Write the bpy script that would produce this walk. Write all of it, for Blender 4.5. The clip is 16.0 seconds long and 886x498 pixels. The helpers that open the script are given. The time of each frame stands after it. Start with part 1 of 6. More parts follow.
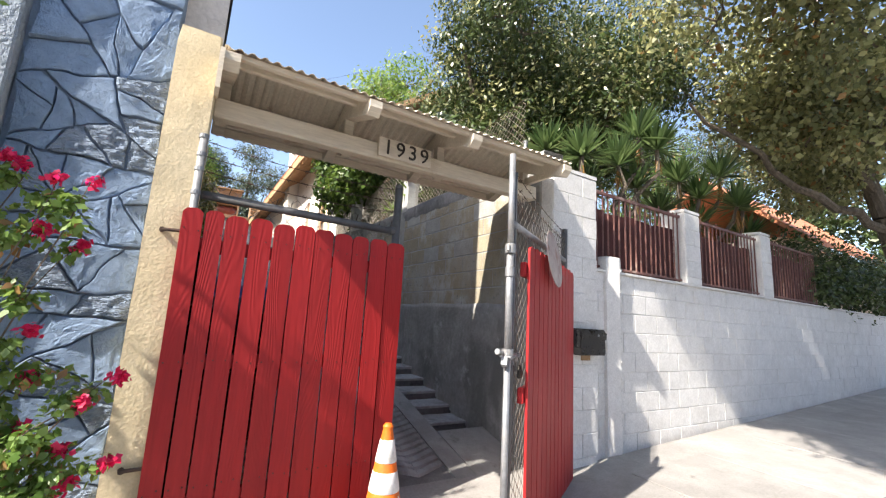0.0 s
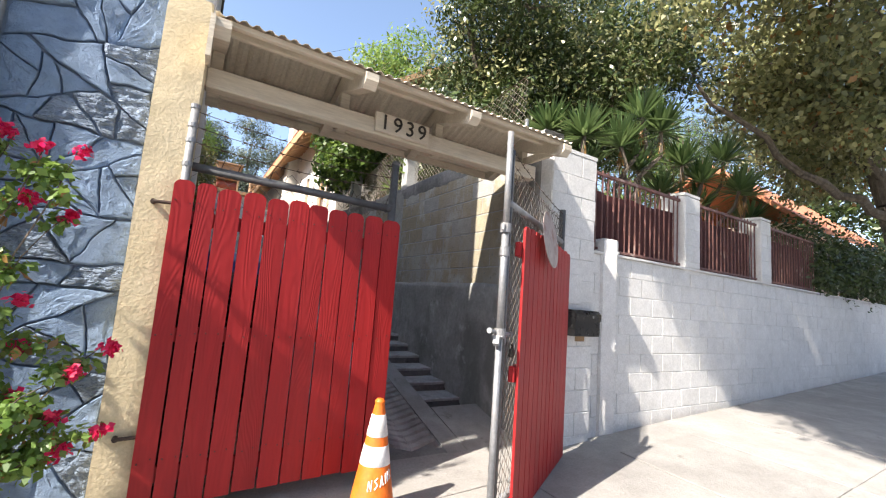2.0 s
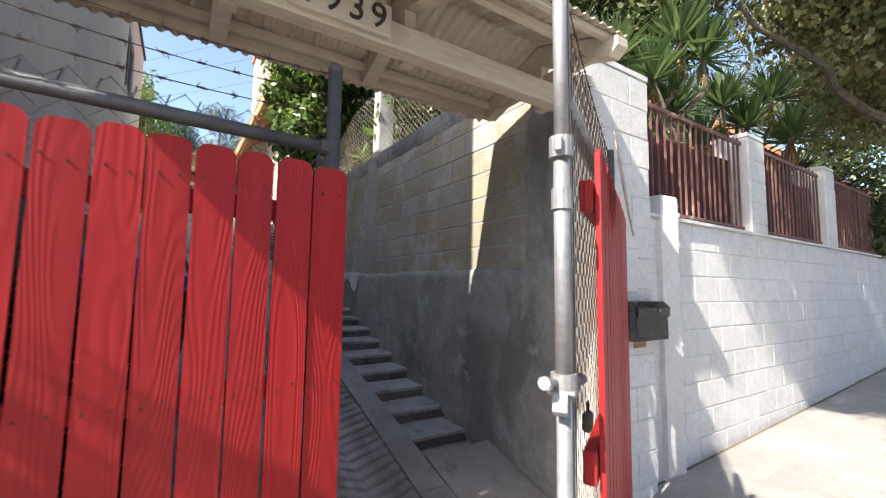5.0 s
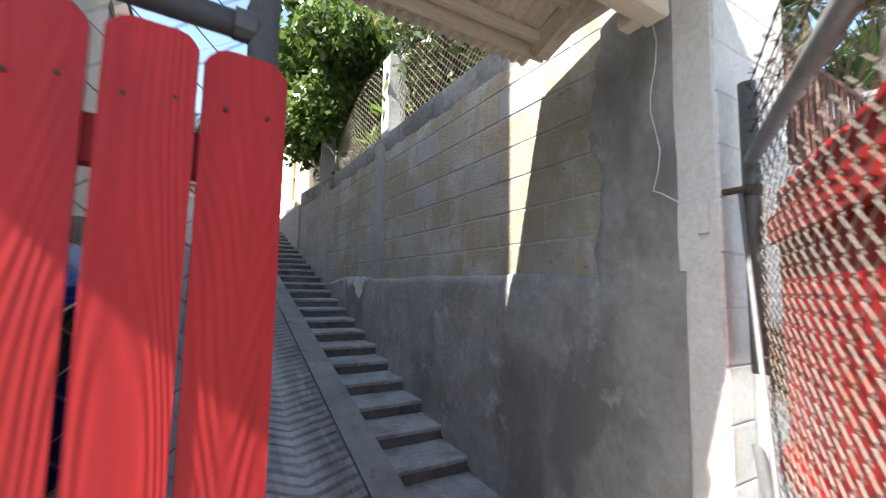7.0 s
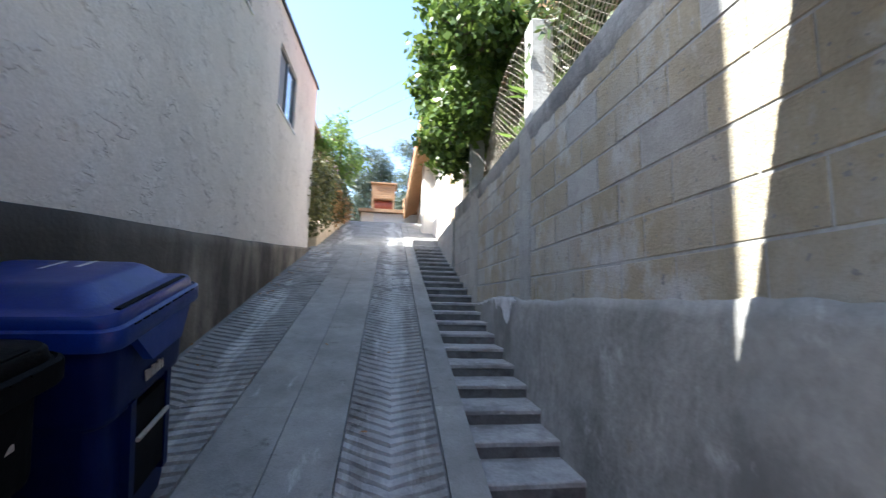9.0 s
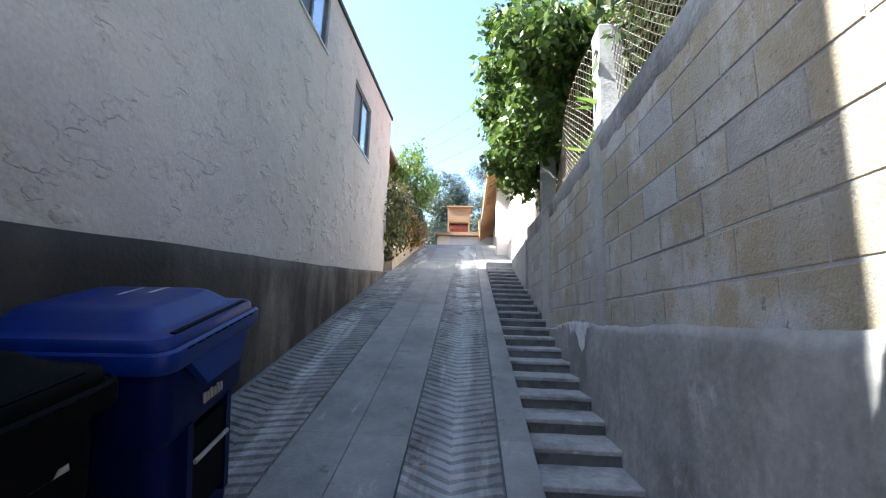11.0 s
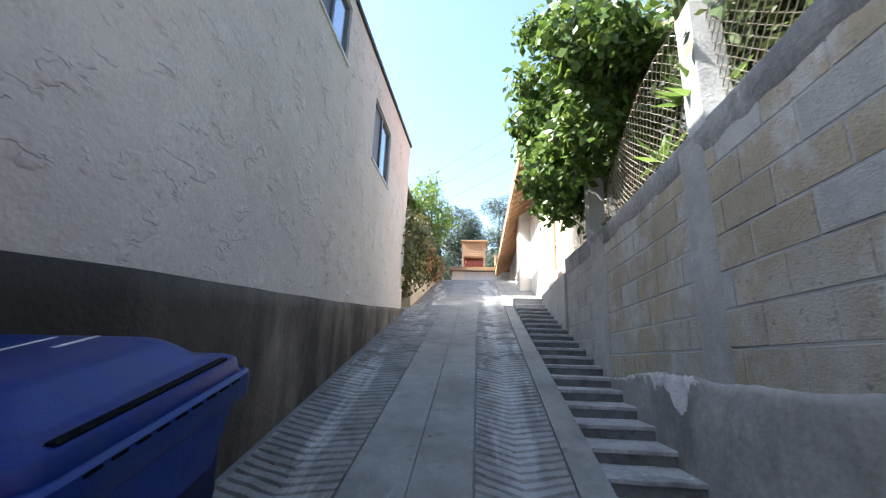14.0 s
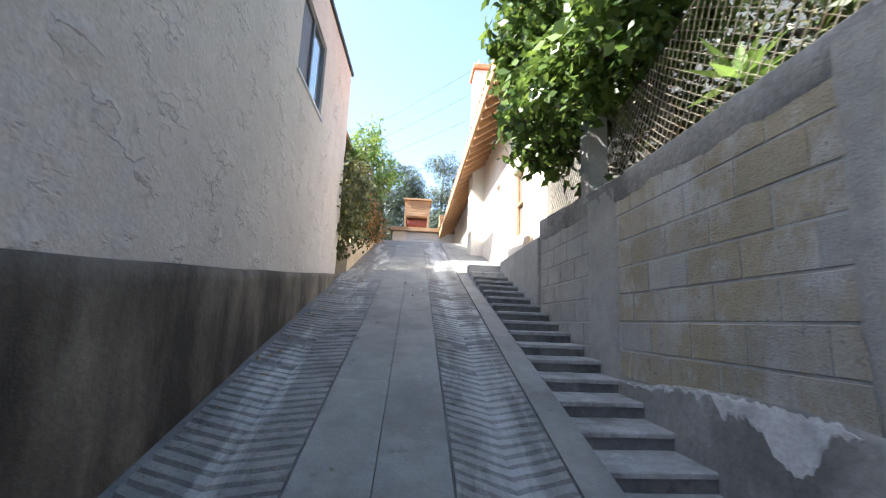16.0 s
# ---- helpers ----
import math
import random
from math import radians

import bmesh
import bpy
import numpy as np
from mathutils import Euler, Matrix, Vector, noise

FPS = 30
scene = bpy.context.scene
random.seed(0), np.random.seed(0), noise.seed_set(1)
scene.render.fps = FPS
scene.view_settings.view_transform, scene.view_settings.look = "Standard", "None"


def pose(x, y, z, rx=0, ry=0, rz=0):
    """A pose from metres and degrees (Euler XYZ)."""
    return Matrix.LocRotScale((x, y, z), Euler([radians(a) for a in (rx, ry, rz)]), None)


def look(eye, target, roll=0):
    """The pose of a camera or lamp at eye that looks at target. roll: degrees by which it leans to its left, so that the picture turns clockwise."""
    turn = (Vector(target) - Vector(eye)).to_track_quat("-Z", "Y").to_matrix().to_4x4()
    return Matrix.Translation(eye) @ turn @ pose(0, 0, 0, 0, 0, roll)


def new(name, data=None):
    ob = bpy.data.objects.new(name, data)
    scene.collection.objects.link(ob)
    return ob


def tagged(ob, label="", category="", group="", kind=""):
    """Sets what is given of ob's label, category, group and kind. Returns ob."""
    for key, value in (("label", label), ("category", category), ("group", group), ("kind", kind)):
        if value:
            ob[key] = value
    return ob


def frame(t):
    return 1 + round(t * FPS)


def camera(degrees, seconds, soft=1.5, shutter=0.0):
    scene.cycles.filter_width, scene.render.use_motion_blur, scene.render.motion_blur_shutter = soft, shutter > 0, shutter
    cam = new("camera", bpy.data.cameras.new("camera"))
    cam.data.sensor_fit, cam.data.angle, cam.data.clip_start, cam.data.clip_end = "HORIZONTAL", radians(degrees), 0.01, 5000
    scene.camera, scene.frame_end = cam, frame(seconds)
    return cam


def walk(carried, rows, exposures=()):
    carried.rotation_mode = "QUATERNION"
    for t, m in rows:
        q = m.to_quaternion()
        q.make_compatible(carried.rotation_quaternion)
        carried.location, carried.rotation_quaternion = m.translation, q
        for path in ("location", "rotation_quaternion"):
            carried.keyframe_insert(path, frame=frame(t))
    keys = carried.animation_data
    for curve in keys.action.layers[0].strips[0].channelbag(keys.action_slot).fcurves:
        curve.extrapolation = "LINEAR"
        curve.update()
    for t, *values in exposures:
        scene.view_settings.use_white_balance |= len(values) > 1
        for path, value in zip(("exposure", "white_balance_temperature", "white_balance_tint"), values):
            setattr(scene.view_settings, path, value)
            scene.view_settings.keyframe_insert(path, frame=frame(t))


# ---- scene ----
cam = camera(93.1, 16.0, soft=1.15, shutter=0.5)
METRES, EYE, TILT, LEAN, TURN = 5.9, 1.45, 0.0, 0.0, -31.1
ROWS = [
    (0.0, 0.0, 0.0, 0.0, -0.54, 9.69, -3.14),
    (0.5, -0.0011, 0.0001, -0.0002, -0.56, 8.2, -3.82),
    (1.0, 0.0016, 0.0011, -0.0014, -2.47, 7.97, -3.16),
    (1.5, 0.0023, -0.0006, -0.0014, -0.98, 8.24, -3.35),
    (2.0, 0.0065, 0.0036, -0.0005, -0.61, 6.91, -4.3),
    (2.5, 0.0218, 0.0177, 0.001, 2.24, 8.07, -3.19),
    (3.0, 0.0307, 0.0496, 0.0013, 3.94, 6.87, -3.04),
    (5.5, 0.0133, 0.2789, 0.0163, -2.42, 4.96, -0.55),
    (6.0, 0.0223, 0.3122, 0.0186, 1.91, 5.61, 1.25),
    (6.5, 0.0162, 0.3472, 0.0188, 5.52, 5.15, -0.42),
    (7.0, 0.004, 0.3976, 0.0214, 0.45, 5.38, -0.99),
    (7.5, 0.007, 0.4495, 0.0231, 4.5, 5.14, 0.49),
    (8.0, 0.0091, 0.4897, 0.0268, 11.32, 7.31, -1.47),
    (8.5, 0.0086, 0.526, 0.0288, 14.35, 6.01, -1.63),
    (9.0, 0.0128, 0.5559, 0.0315, 23.69, 7.16, -1.38),
    (9.5, 0.025, 0.5759, 0.0328, 30.79, 7.92, -2.92),
    (10.0, 0.0298, 0.582, 0.0326, 34.74, 8.45, -1.88),
    (12.5, -0.0177, 0.5952, 0.0373, 33.3, 11.31, -2.09),
    (13.0, -0.0386, 0.6088, 0.0367, 33.65, 10.05, -3.07),
    (13.5, -0.065, 0.6351, 0.0407, 34.43, 12.22, -0.63),
    (14.0, -0.0934, 0.6619, 0.0486, 35.63, 14.88, -1.91),
    (14.5, -0.1399, 0.6979, 0.0547, 31.87, 14.51, -4.38),
    (15.0, -0.1763, 0.7448, 0.0653, 26.99, 10.99, -2.25),
    (15.5, -0.2079, 0.7945, 0.0861, 27.01, 10.67, -0.71),
    (16.0, -0.2449, 0.8338, 0.0936, 26.88, 9.84, -2.29),
]
walk(cam, [(t, pose(0, 0, EYE, TILT, LEAN, TURN) @ pose(METRES * x, METRES * y, METRES * z, 90 + pitch, roll, yaw)) for t, x, y, z, yaw, pitch, roll in ROWS],
     exposures=[(0.0, 1.6, 6850, 12), (3.0, 1.6, 6850, 12), (5.5, 1.68, 6800, 10), (7.0, 2.06, 6550, 8.5), (8.5, 2.38, 6200, 8), (10.0, 2.4, 6050, 8), (13.0, 2.42, 6150, 8), (16.0, 2.4, 6450, 8.5)])

# ---- sky and sun ----
SUN_WAY = Vector((1.0, 0.22, -0.98)).normalized()
world = bpy.data.worlds.new("sky")
scene.world = world
world.use_nodes = True
wn = world.node_tree.nodes
sky = wn.new("ShaderNodeTexSky")
sky.sky_type = "NISHITA"
sky.sun_disc = False
sky.sun_elevation = math.asin(-SUN_WAY.z)
sky.sun_rotation = math.atan2(-SUN_WAY.x, -SUN_WAY.y)
sky.dust_density = 1.2
wn["Background"].inputs["Strength"].default_value = 0.12
world.node_tree.links.new(sky.outputs[0], wn["Background"].inputs[0])
sun = new("sun", bpy.data.lights.new("sun", "SUN"))
sun.data.energy, sun.data.angle, sun.data.color = 4.35, radians(0.6), (1.0, 0.95, 0.87)
sun.matrix_world = look((0, 0, 30), Vector((0, 0, 30)) + SUN_WAY)
# ---- materials ----
def links_of(m):
    return m.node_tree.nodes, m.node_tree.links.new


def material(name, c1, c2, scale=6.0, rough=0.85, metal=0.0, bump=0.3, grain=70.0, stretch=(1, 1, 1), rnd=0.0,
             stain=None, stain_scale=1.3, stain_lo=0.52, stain_hi=0.68, stain_stretch=(1, 1, 1), spec=0.4, depth=0.01, island=False, fleck=0.0, blotch=0.2, more=()):
    """Two-tone surface with grain, relief and, where given, stains; world-sized."""
    m = bpy.data.materials.new(name)
    m.use_nodes = True
    n, link = links_of(m)
    b = n["Principled BSDF"]
    geo = n.new("ShaderNodeNewGeometry")

    def mapped(vec):
        mp = n.new("ShaderNodeMapping")
        mp.inputs["Scale"].default_value = vec
        link(geo.outputs["Position"], mp.inputs["Vector"])
        return mp.outputs[0]

    def noise_at(vec, sc, detail=5.0, r=0.6):
        t = n.new("ShaderNodeTexNoise")
        t.inputs["Scale"].default_value, t.inputs["Detail"].default_value, t.inputs["Roughness"].default_value = sc, detail, r
        link(vec, t.inputs["Vector"])
        return t.outputs["Fac"]

    def ramp(fac, lo, hi):
        r = n.new("ShaderNodeMapRange")
        r.inputs["From Min"].default_value, r.inputs["From Max"].default_value = lo, hi
        link(fac, r.inputs["Value"])
        return r.outputs[0]

    def mix(fac, a, c, mode="MIX"):
        x = n.new("ShaderNodeMix")
        x.data_type, x.blend_type = "RGBA", mode
        if isinstance(fac, float):
            x.inputs[0].default_value = fac
        else:
            link(fac, x.inputs[0])
        for i, v in ((6, a), (7, c)):
            if isinstance(v, tuple):
                x.inputs[i].default_value = (*v, 1)
            else:
                link(v, x.inputs[i])
        return x.outputs[2]

    base_v = mapped(stretch)
    col = mix(ramp(noise_at(base_v, scale), 0.32, 0.68), c1, c2)
    fine = noise_at(base_v, grain, 3.0)
    col = mix(0.35, col, mix(ramp(fine, 0.3, 0.7), (0.45, 0.45, 0.45), (1.0, 1.0, 1.0)), "MULTIPLY")
    col = mix(blotch, col, mix(ramp(noise_at(base_v, scale * 3.7, 6.0, 0.7), 0.36, 0.64), (0.5, 0.5, 0.5), (1.0, 1.0, 1.0)), "MULTIPLY")
    if stain:
        col = mix(ramp(noise_at(mapped(stain_stretch), stain_scale, 7.0, 0.65), stain_lo, stain_hi), col, stain)
    for tone, sc, lo, hi, vec in more:
        shift = n.new("ShaderNodeVectorMath")
        shift.inputs[1].default_value = (sc * 3.1, 7.7, 2.3 * sc)
        link(mapped(vec), shift.inputs[0])
        col = mix(ramp(noise_at(shift.outputs[0], sc, 9.0, 0.72), lo, hi), col, tone)
    if fleck:
        col = mix(ramp(noise_at(base_v, grain * 0.35, 2.0), 0.66, 0.70), col, (fleck, fleck, fleck))
    if rnd or island:
        h = n.new("ShaderNodeHueSaturation")
        if island:
            src = geo.outputs["Random Per Island"]
        else:
            src = n.new("ShaderNodeObjectInfo").outputs["Random"]
        r = n.new("ShaderNodeMapRange")
        r.inputs["To Min"].default_value, r.inputs["To Max"].default_value = 1 - rnd, 1 + rnd
        link(src, r.inputs["Value"])
        link(r.outputs[0], h.inputs["Value"])
        link(col, h.inputs["Color"])
        col = h.outputs[0]
    link(col, b.inputs["Base Color"])
    rg = n.new("ShaderNodeMapRange")
    rg.inputs["To Min"].default_value, rg.inputs["To Max"].default_value = max(rough - 0.12, 0.05), min(rough + 0.1, 1)
    link(noise_at(base_v, scale * 2.5), rg.inputs["Value"])
    link(rg.outputs[0], b.inputs["Roughness"])
    b.inputs["Metallic"].default_value = metal
    b.inputs["Specular IOR Level"].default_value = spec
    if bump:
        bp = n.new("ShaderNodeBump")
        bp.inputs["Strength"].default_value, bp.inputs["Distance"].default_value = bump, depth
        add = n.new("ShaderNodeMath")
        link(fine, add.inputs[0])
        link(noise_at(base_v, grain * 0.28, 6.0), add.inputs[1])
        link(add.outputs[0], bp.inputs["Height"])
        link(bp.outputs[0], b.inputs["Normal"])
    return m


def leaf_material(name, c1, c2, trans=0.35, rough=0.45):
    """Leaves: each its own tint, some light through."""
    m = bpy.data.materials.new(name)
    m.use_nodes = True
    n, link = links_of(m)
    b = n["Principled BSDF"]
    geo = n.new("ShaderNodeNewGeometry")
    x = n.new("ShaderNodeMix")
    x.data_type = "RGBA"
    x.inputs[6].default_value, x.inputs[7].default_value = (*c1, 1), (*c2, 1)
    link(geo.outputs["Random Per Island"], x.inputs[0])
    link(x.outputs[2], b.inputs["Base Color"])
    b.inputs["Roughness"].default_value = rough
    t = n.new("ShaderNodeBsdfTranslucent")
    h = n.new("ShaderNodeHueSaturation")
    h.inputs["Value"].default_value, h.inputs["Hue"].default_value = 1.5, 0.48
    link(x.outputs[2], h.inputs["Color"])
    link(h.outputs[0], t.inputs["Color"])
    mx = n.new("ShaderNodeMixShader")
    mx.inputs[0].default_value = trans
    link(b.outputs[0], mx.inputs[1])
    link(t.outputs[0], mx.inputs[2])
    link(mx.outputs[0], n["Material Output"].inputs["Surface"])
    return m


CONCRETE = material("driveway_concrete", (0.26, 0.26, 0.25), (0.36, 0.36, 0.345), 2.2, 0.9, bump=0.5, grain=90, stain=(0.19, 0.187, 0.18), stain_scale=0.9, rnd=0.06, blotch=0.35, more=(((0.15, 0.145, 0.135), 5.0, 0.60, 0.70, (1, 1, 1)), ((0.46, 0.46, 0.45), 2.6, 0.63, 0.76, (2, 0.5, 1))))
GROOVED = material("grooved_concrete", (0.22, 0.22, 0.215), (0.34, 0.34, 0.33), 3.0, 0.92, bump=0.6, grain=60, stain=(0.56, 0.56, 0.55), stain_scale=1.3, stain_lo=0.50, stain_hi=0.68, stain_stretch=(2.8, 0.3, 1), blotch=0.35, more=(((0.12, 0.115, 0.105), 3.5, 0.56, 0.68, (1, 0.6, 1)),))
# darker tone for the groove floors between the ribs
GROOVE_DARK = material("dark_groove_concrete", (0.15, 0.15, 0.147), (0.235, 0.233, 0.225), 4.0, 0.95, bump=0.6, grain=50, stain=(0.26, 0.26, 0.255), stain_scale=2.0, stain_stretch=(2.5, 0.4, 1))
RISER = material("dark_riser_concrete", (0.13, 0.13, 0.127), (0.20, 0.20, 0.195), 5.0, 0.95, bump=0.6, grain=45, stain=(0.065, 0.063, 0.06), stain_scale=4.0)
STEP = material("step_concrete", (0.35, 0.352, 0.35), (0.47, 0.472, 0.465), 4.5, 0.92, bump=0.8, grain=45, stain=(0.20, 0.20, 0.195), stain_scale=3.2, stain_lo=0.5, stain_hi=0.66, blotch=0.4, more=(((0.55, 0.555, 0.55), 7.0, 0.60, 0.70, (1, 1, 1)),))
PAVE = material("pavement_concrete", (0.28, 0.27, 0.258), (0.38, 0.368, 0.35), 1.2, 0.93, bump=0.4, grain=60, stain=(0.25, 0.24, 0.225), stain_scale=1.1, rnd=0.07, blotch=0.35, more=(((0.20, 0.19, 0.18), 6.0, 0.62, 0.70, (1, 1, 1)),))
PLASTER = material("grey_plaster", (0.25, 0.25, 0.24), (0.39, 0.385, 0.37), 2.2, 0.93, bump=0.7, grain=22, stain=(0.16, 0.16, 0.152), stain_scale=1.4, stain_lo=0.5, stain_hi=0.62, stain_stretch=(1, 1, 0.55), blotch=0.35, more=(((0.42, 0.42, 0.415), 3.4, 0.58, 0.70, (1, 1, 0.8)), ((0.25, 0.22, 0.17), 2.3, 0.62, 0.72, (1, 1, 0.6))))
MORTAR = material("mortar", (0.33, 0.34, 0.34), (0.45, 0.46, 0.46), 2.4, 0.95, bump=0.7, grain=40, stain=(0.25, 0.25, 0.25), stain_scale=2.0)
BLOCK = material("tan_block", (0.325, 0.285, 0.205), (0.41, 0.36, 0.262), 1.8, 0.95, bump=0.7, grain=80, rnd=0.05, blotch=0.3, more=(((0.42, 0.425, 0.42), 2.1, 0.50, 0.64, (1, 1, 0.7)), ((0.20, 0.175, 0.13), 6.0, 0.60, 0.70, (1, 1, 1)), ((0.50, 0.51, 0.51), 4.0, 0.66, 0.74, (1, 1, 0.25))), stain=(0.36, 0.36, 0.345), stain_scale=0.9, stain_lo=0.50, stain_hi=0.68, stain_stretch=(1, 1, 0.7), fleck=0.2)
POSTGREY = material("smooth_post_concrete", (0.40, 0.405, 0.405), (0.50, 0.505, 0.50), 2.0, 0.92, bump=0.4, grain=50, stain=(0.30, 0.30, 0.29), stain_scale=2.5, stain_lo=0.58, stain_hi=0.74, stain_stretch=(1, 1, 0.3))
GREYBLOCK = material("grey_block", (0.34, 0.34, 0.32), (0.44, 0.435, 0.41), 2.5, 0.95, bump=0.6, grain=90, rnd=0.06, blotch=0.3, more=(((0.23, 0.225, 0.21), 3.0, 0.58, 0.70, (1, 1, 0.6)),))
CAP = material("weathered_capping", (0.25, 0.25, 0.245), (0.36, 0.36, 0.35), 3.0, 0.95, bump=0.9, grain=30, blotch=0.4, stain=(0.14, 0.14, 0.137), stain_scale=1.8, stain_lo=0.5, stain_hi=0.62, more=(((0.50, 0.50, 0.49), 3.3, 0.62, 0.72, (1, 1, 0.5)),))
PATCH = material("white_patch", (0.62, 0.63, 0.64), (0.75, 0.76, 0.77), 7.0, 0.95, bump=0.6, grain=40, stain=(0.42, 0.43, 0.44), stain_scale=5.0, stain_lo=0.5, stain_hi=0.6)
WHITE = material("white_paint_masonry", (0.67, 0.665, 0.65), (0.76, 0.755, 0.74), 3.0, 0.85, bump=0.35, grain=60, stain=(0.60, 0.585, 0.56), stain_scale=1.6, stain_lo=0.58, stain_hi=0.75, rnd=0.025)
YELLOW = material("yellow_stucco", (0.60, 0.50, 0.325), (0.68, 0.575, 0.39), 3.0, 0.92, bump=0.35, grain=60, more=(((0.58, 0.51, 0.38), 2.6, 0.58, 0.72, (1, 1, 0.4)),), stain=(0.50, 0.42, 0.27), stain_scale=2.0, stain_lo=0.56, stain_hi=0.72)
STUCCO = material("pale_stucco", (0.62, 0.575, 0.55), (0.71, 0.665, 0.64), 1.2, 0.95, bump=0.0, grain=40, stain=(0.62, 0.57, 0.54), stain_scale=0.9, stain_lo=0.5, stain_hi=0.75, blotch=0.12)


def trowelled(m, size, sparse, depth):
    """Adds raised trowel ridges, here and there, over a fine sandy grain."""
    n, link = links_of(m)
    geo = n.new("ShaderNodeNewGeometry")

    def field(vec, sc, detail):
        mp = n.new("ShaderNodeMapping")
        mp.inputs["Scale"].default_value = vec
        mp.inputs["Rotation"].default_value = (0.5, 0, 0)
        link(geo.outputs["Position"], mp.inputs["Vector"])
        t = n.new("ShaderNodeTexNoise")
        t.inputs["Scale"].default_value, t.inputs["Detail"].default_value = sc, detail
        link(mp.outputs[0], t.inputs["Vector"])
        return t.outputs["Fac"]

    def calc(op, a, b):
        x = n.new("ShaderNodeMath")
        x.operation = op
        for k, v in enumerate((a, b)):
            if isinstance(v, (int, float)):
                x.inputs[k].default_value = v
            else:
                link(v, x.inputs[k])
        return x.outputs[0]
    step = n.new("ShaderNodeMapRange")
    step.interpolation_type = "SMOOTHSTEP"
    step.inputs["From Min"].default_value, step.inputs["From Max"].default_value = 0.49, 0.52
    link(field((1, 0.8, 1.7), size, 5.0), step.inputs["Value"])
    mask = n.new("ShaderNodeMapRange")
    mask.inputs["From Min"].default_value, mask.inputs["From Max"].default_value = sparse, sparse + 0.15
    link(field((1, 1, 1), size * 0.5, 3.0), mask.inputs["Value"])
    h = calc("ADD", calc("MULTIPLY", step.outputs[0], mask.outputs[0]), calc("MULTIPLY", field((1, 1, 1), 55, 4.0), 0.28))
    h = calc("ADD", h, calc("MULTIPLY", field((1, 1, 1), 6, 3.0), 0.9))
    bp = n.new("ShaderNodeBump")
    bp.inputs["Strength"].default_value, bp.inputs["Distance"].default_value = 0.9, depth
    link(h, bp.inputs["Height"])
    link(bp.outputs[0], n["Principled BSDF"].inputs["Normal"])


CREAMWALL = material("cream_stucco", (0.56, 0.47, 0.34), (0.66, 0.56, 0.42), 2.0, 0.93, bump=0.4, grain=40, stain=(0.36, 0.29, 0.20), stain_scale=1.7, stain_lo=0.5, stain_hi=0.68)
def marked(m, tone, axis, a, b, c, d, wander, scale, strength=0.9):
    """A band of tone or worn track with an uneven outline: full between b and c along one axis, gone by a and d."""
    n, link = links_of(m)
    geo, sep = n.new("ShaderNodeNewGeometry"), n.new("ShaderNodeSeparateXYZ")
    link(geo.outputs["Position"], sep.inputs[0])
    t = n.new("ShaderNodeTexNoise")
    t.inputs["Scale"].default_value, t.inputs["Detail"].default_value, t.inputs["Roughness"].default_value = scale, 7.0, 0.65
    link(geo.outputs["Position"], t.inputs["Vector"])
    v = n.new("ShaderNodeMath")
    v.operation = "MULTIPLY_ADD"
    v.inputs[1].default_value = wander
    link(t.outputs["Fac"], v.inputs[0])
    link(sep.outputs[axis], v.inputs[2])
    fac = None
    for lo, hi in ((a, b), (d, c)):
        r = n.new("ShaderNodeMapRange")
        r.inputs["From Min"].default_value, r.inputs["From Max"].default_value = lo + wander / 2, hi + wander / 2
        link(v.outputs[0], r.inputs["Value"])
        if fac is None:
            fac = r.outputs[0]
        else:
            k = n.new("ShaderNodeMath")
            k.operation = "MULTIPLY"
            link(fac, k.inputs[0])
            link(r.outputs[0], k.inputs[1])
            fac = k.outputs[0]
    k = n.new("ShaderNodeMath")
    k.operation = "MULTIPLY"
    k.inputs[1].default_value = strength
    link(fac, k.inputs[0])
    x = n.new("ShaderNodeMix")
    x.data_type = "RGBA"
    x.inputs[7].default_value = (*tone, 1)
    base = n["Principled BSDF"].inputs["Base Color"]
    link(base.links[0].from_socket, x.inputs[6])
    link(k.outputs[0], x.inputs[0])
    link(x.outputs[2], base)


def ledged(m, size, step, depth, fine):
    """Split stone: flat flakes that end in small broken ledges."""
    n, link = links_of(m)
    geo = n.new("ShaderNodeNewGeometry")
    hs = []
    for sc, detail, r in ((size, 6.0, 0.6), (fine, 6.0, 0.7)):
        t = n.new("ShaderNodeTexNoise")
        t.inputs["Scale"].default_value, t.inputs["Detail"].default_value, t.inputs["Roughness"].default_value = sc, detail, r
        link(geo.outputs["Position"], t.inputs["Vector"])
        hs.append(t.outputs["Fac"])
    sn = n.new("ShaderNodeMath")
    sn.operation = "SNAP"
    sn.inputs[1].default_value = step
    link(hs[0], sn.inputs[0])
    add = n.new("ShaderNodeMath")
    add.operation = "MULTIPLY_ADD"
    add.inputs[1].default_value = 0.32
    link(hs[1], add.inputs[0])
    link(sn.outputs[0], add.inputs[2])
    bp = n.new("ShaderNodeBump")
    bp.inputs["Strength"].default_value, bp.inputs["Distance"].default_value = 1.0, depth
    link(add.outputs[0], bp.inputs["Height"])
    link(bp.outputs[0], n["Principled BSDF"].inputs["Normal"])


marked(GROOVED, (0.50, 0.51, 0.52), 0, 1.66, 1.78, 1.84, 1.95, 0.16, 3.0, 0.5)
trowelled(STUCCO, 6.5, 0.51, 0.018)
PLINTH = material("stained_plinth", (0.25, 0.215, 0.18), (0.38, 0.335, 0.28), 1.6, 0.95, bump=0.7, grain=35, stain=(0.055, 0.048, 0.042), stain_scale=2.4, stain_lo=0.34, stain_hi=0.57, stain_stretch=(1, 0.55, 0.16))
STONE = material("blue_painted_stone", (0.195, 0.28, 0.415), (0.265, 0.36, 0.505), 5.0, 0.9, bump=1.0, grain=15, depth=0.035, rnd=0.07, spec=0.2)
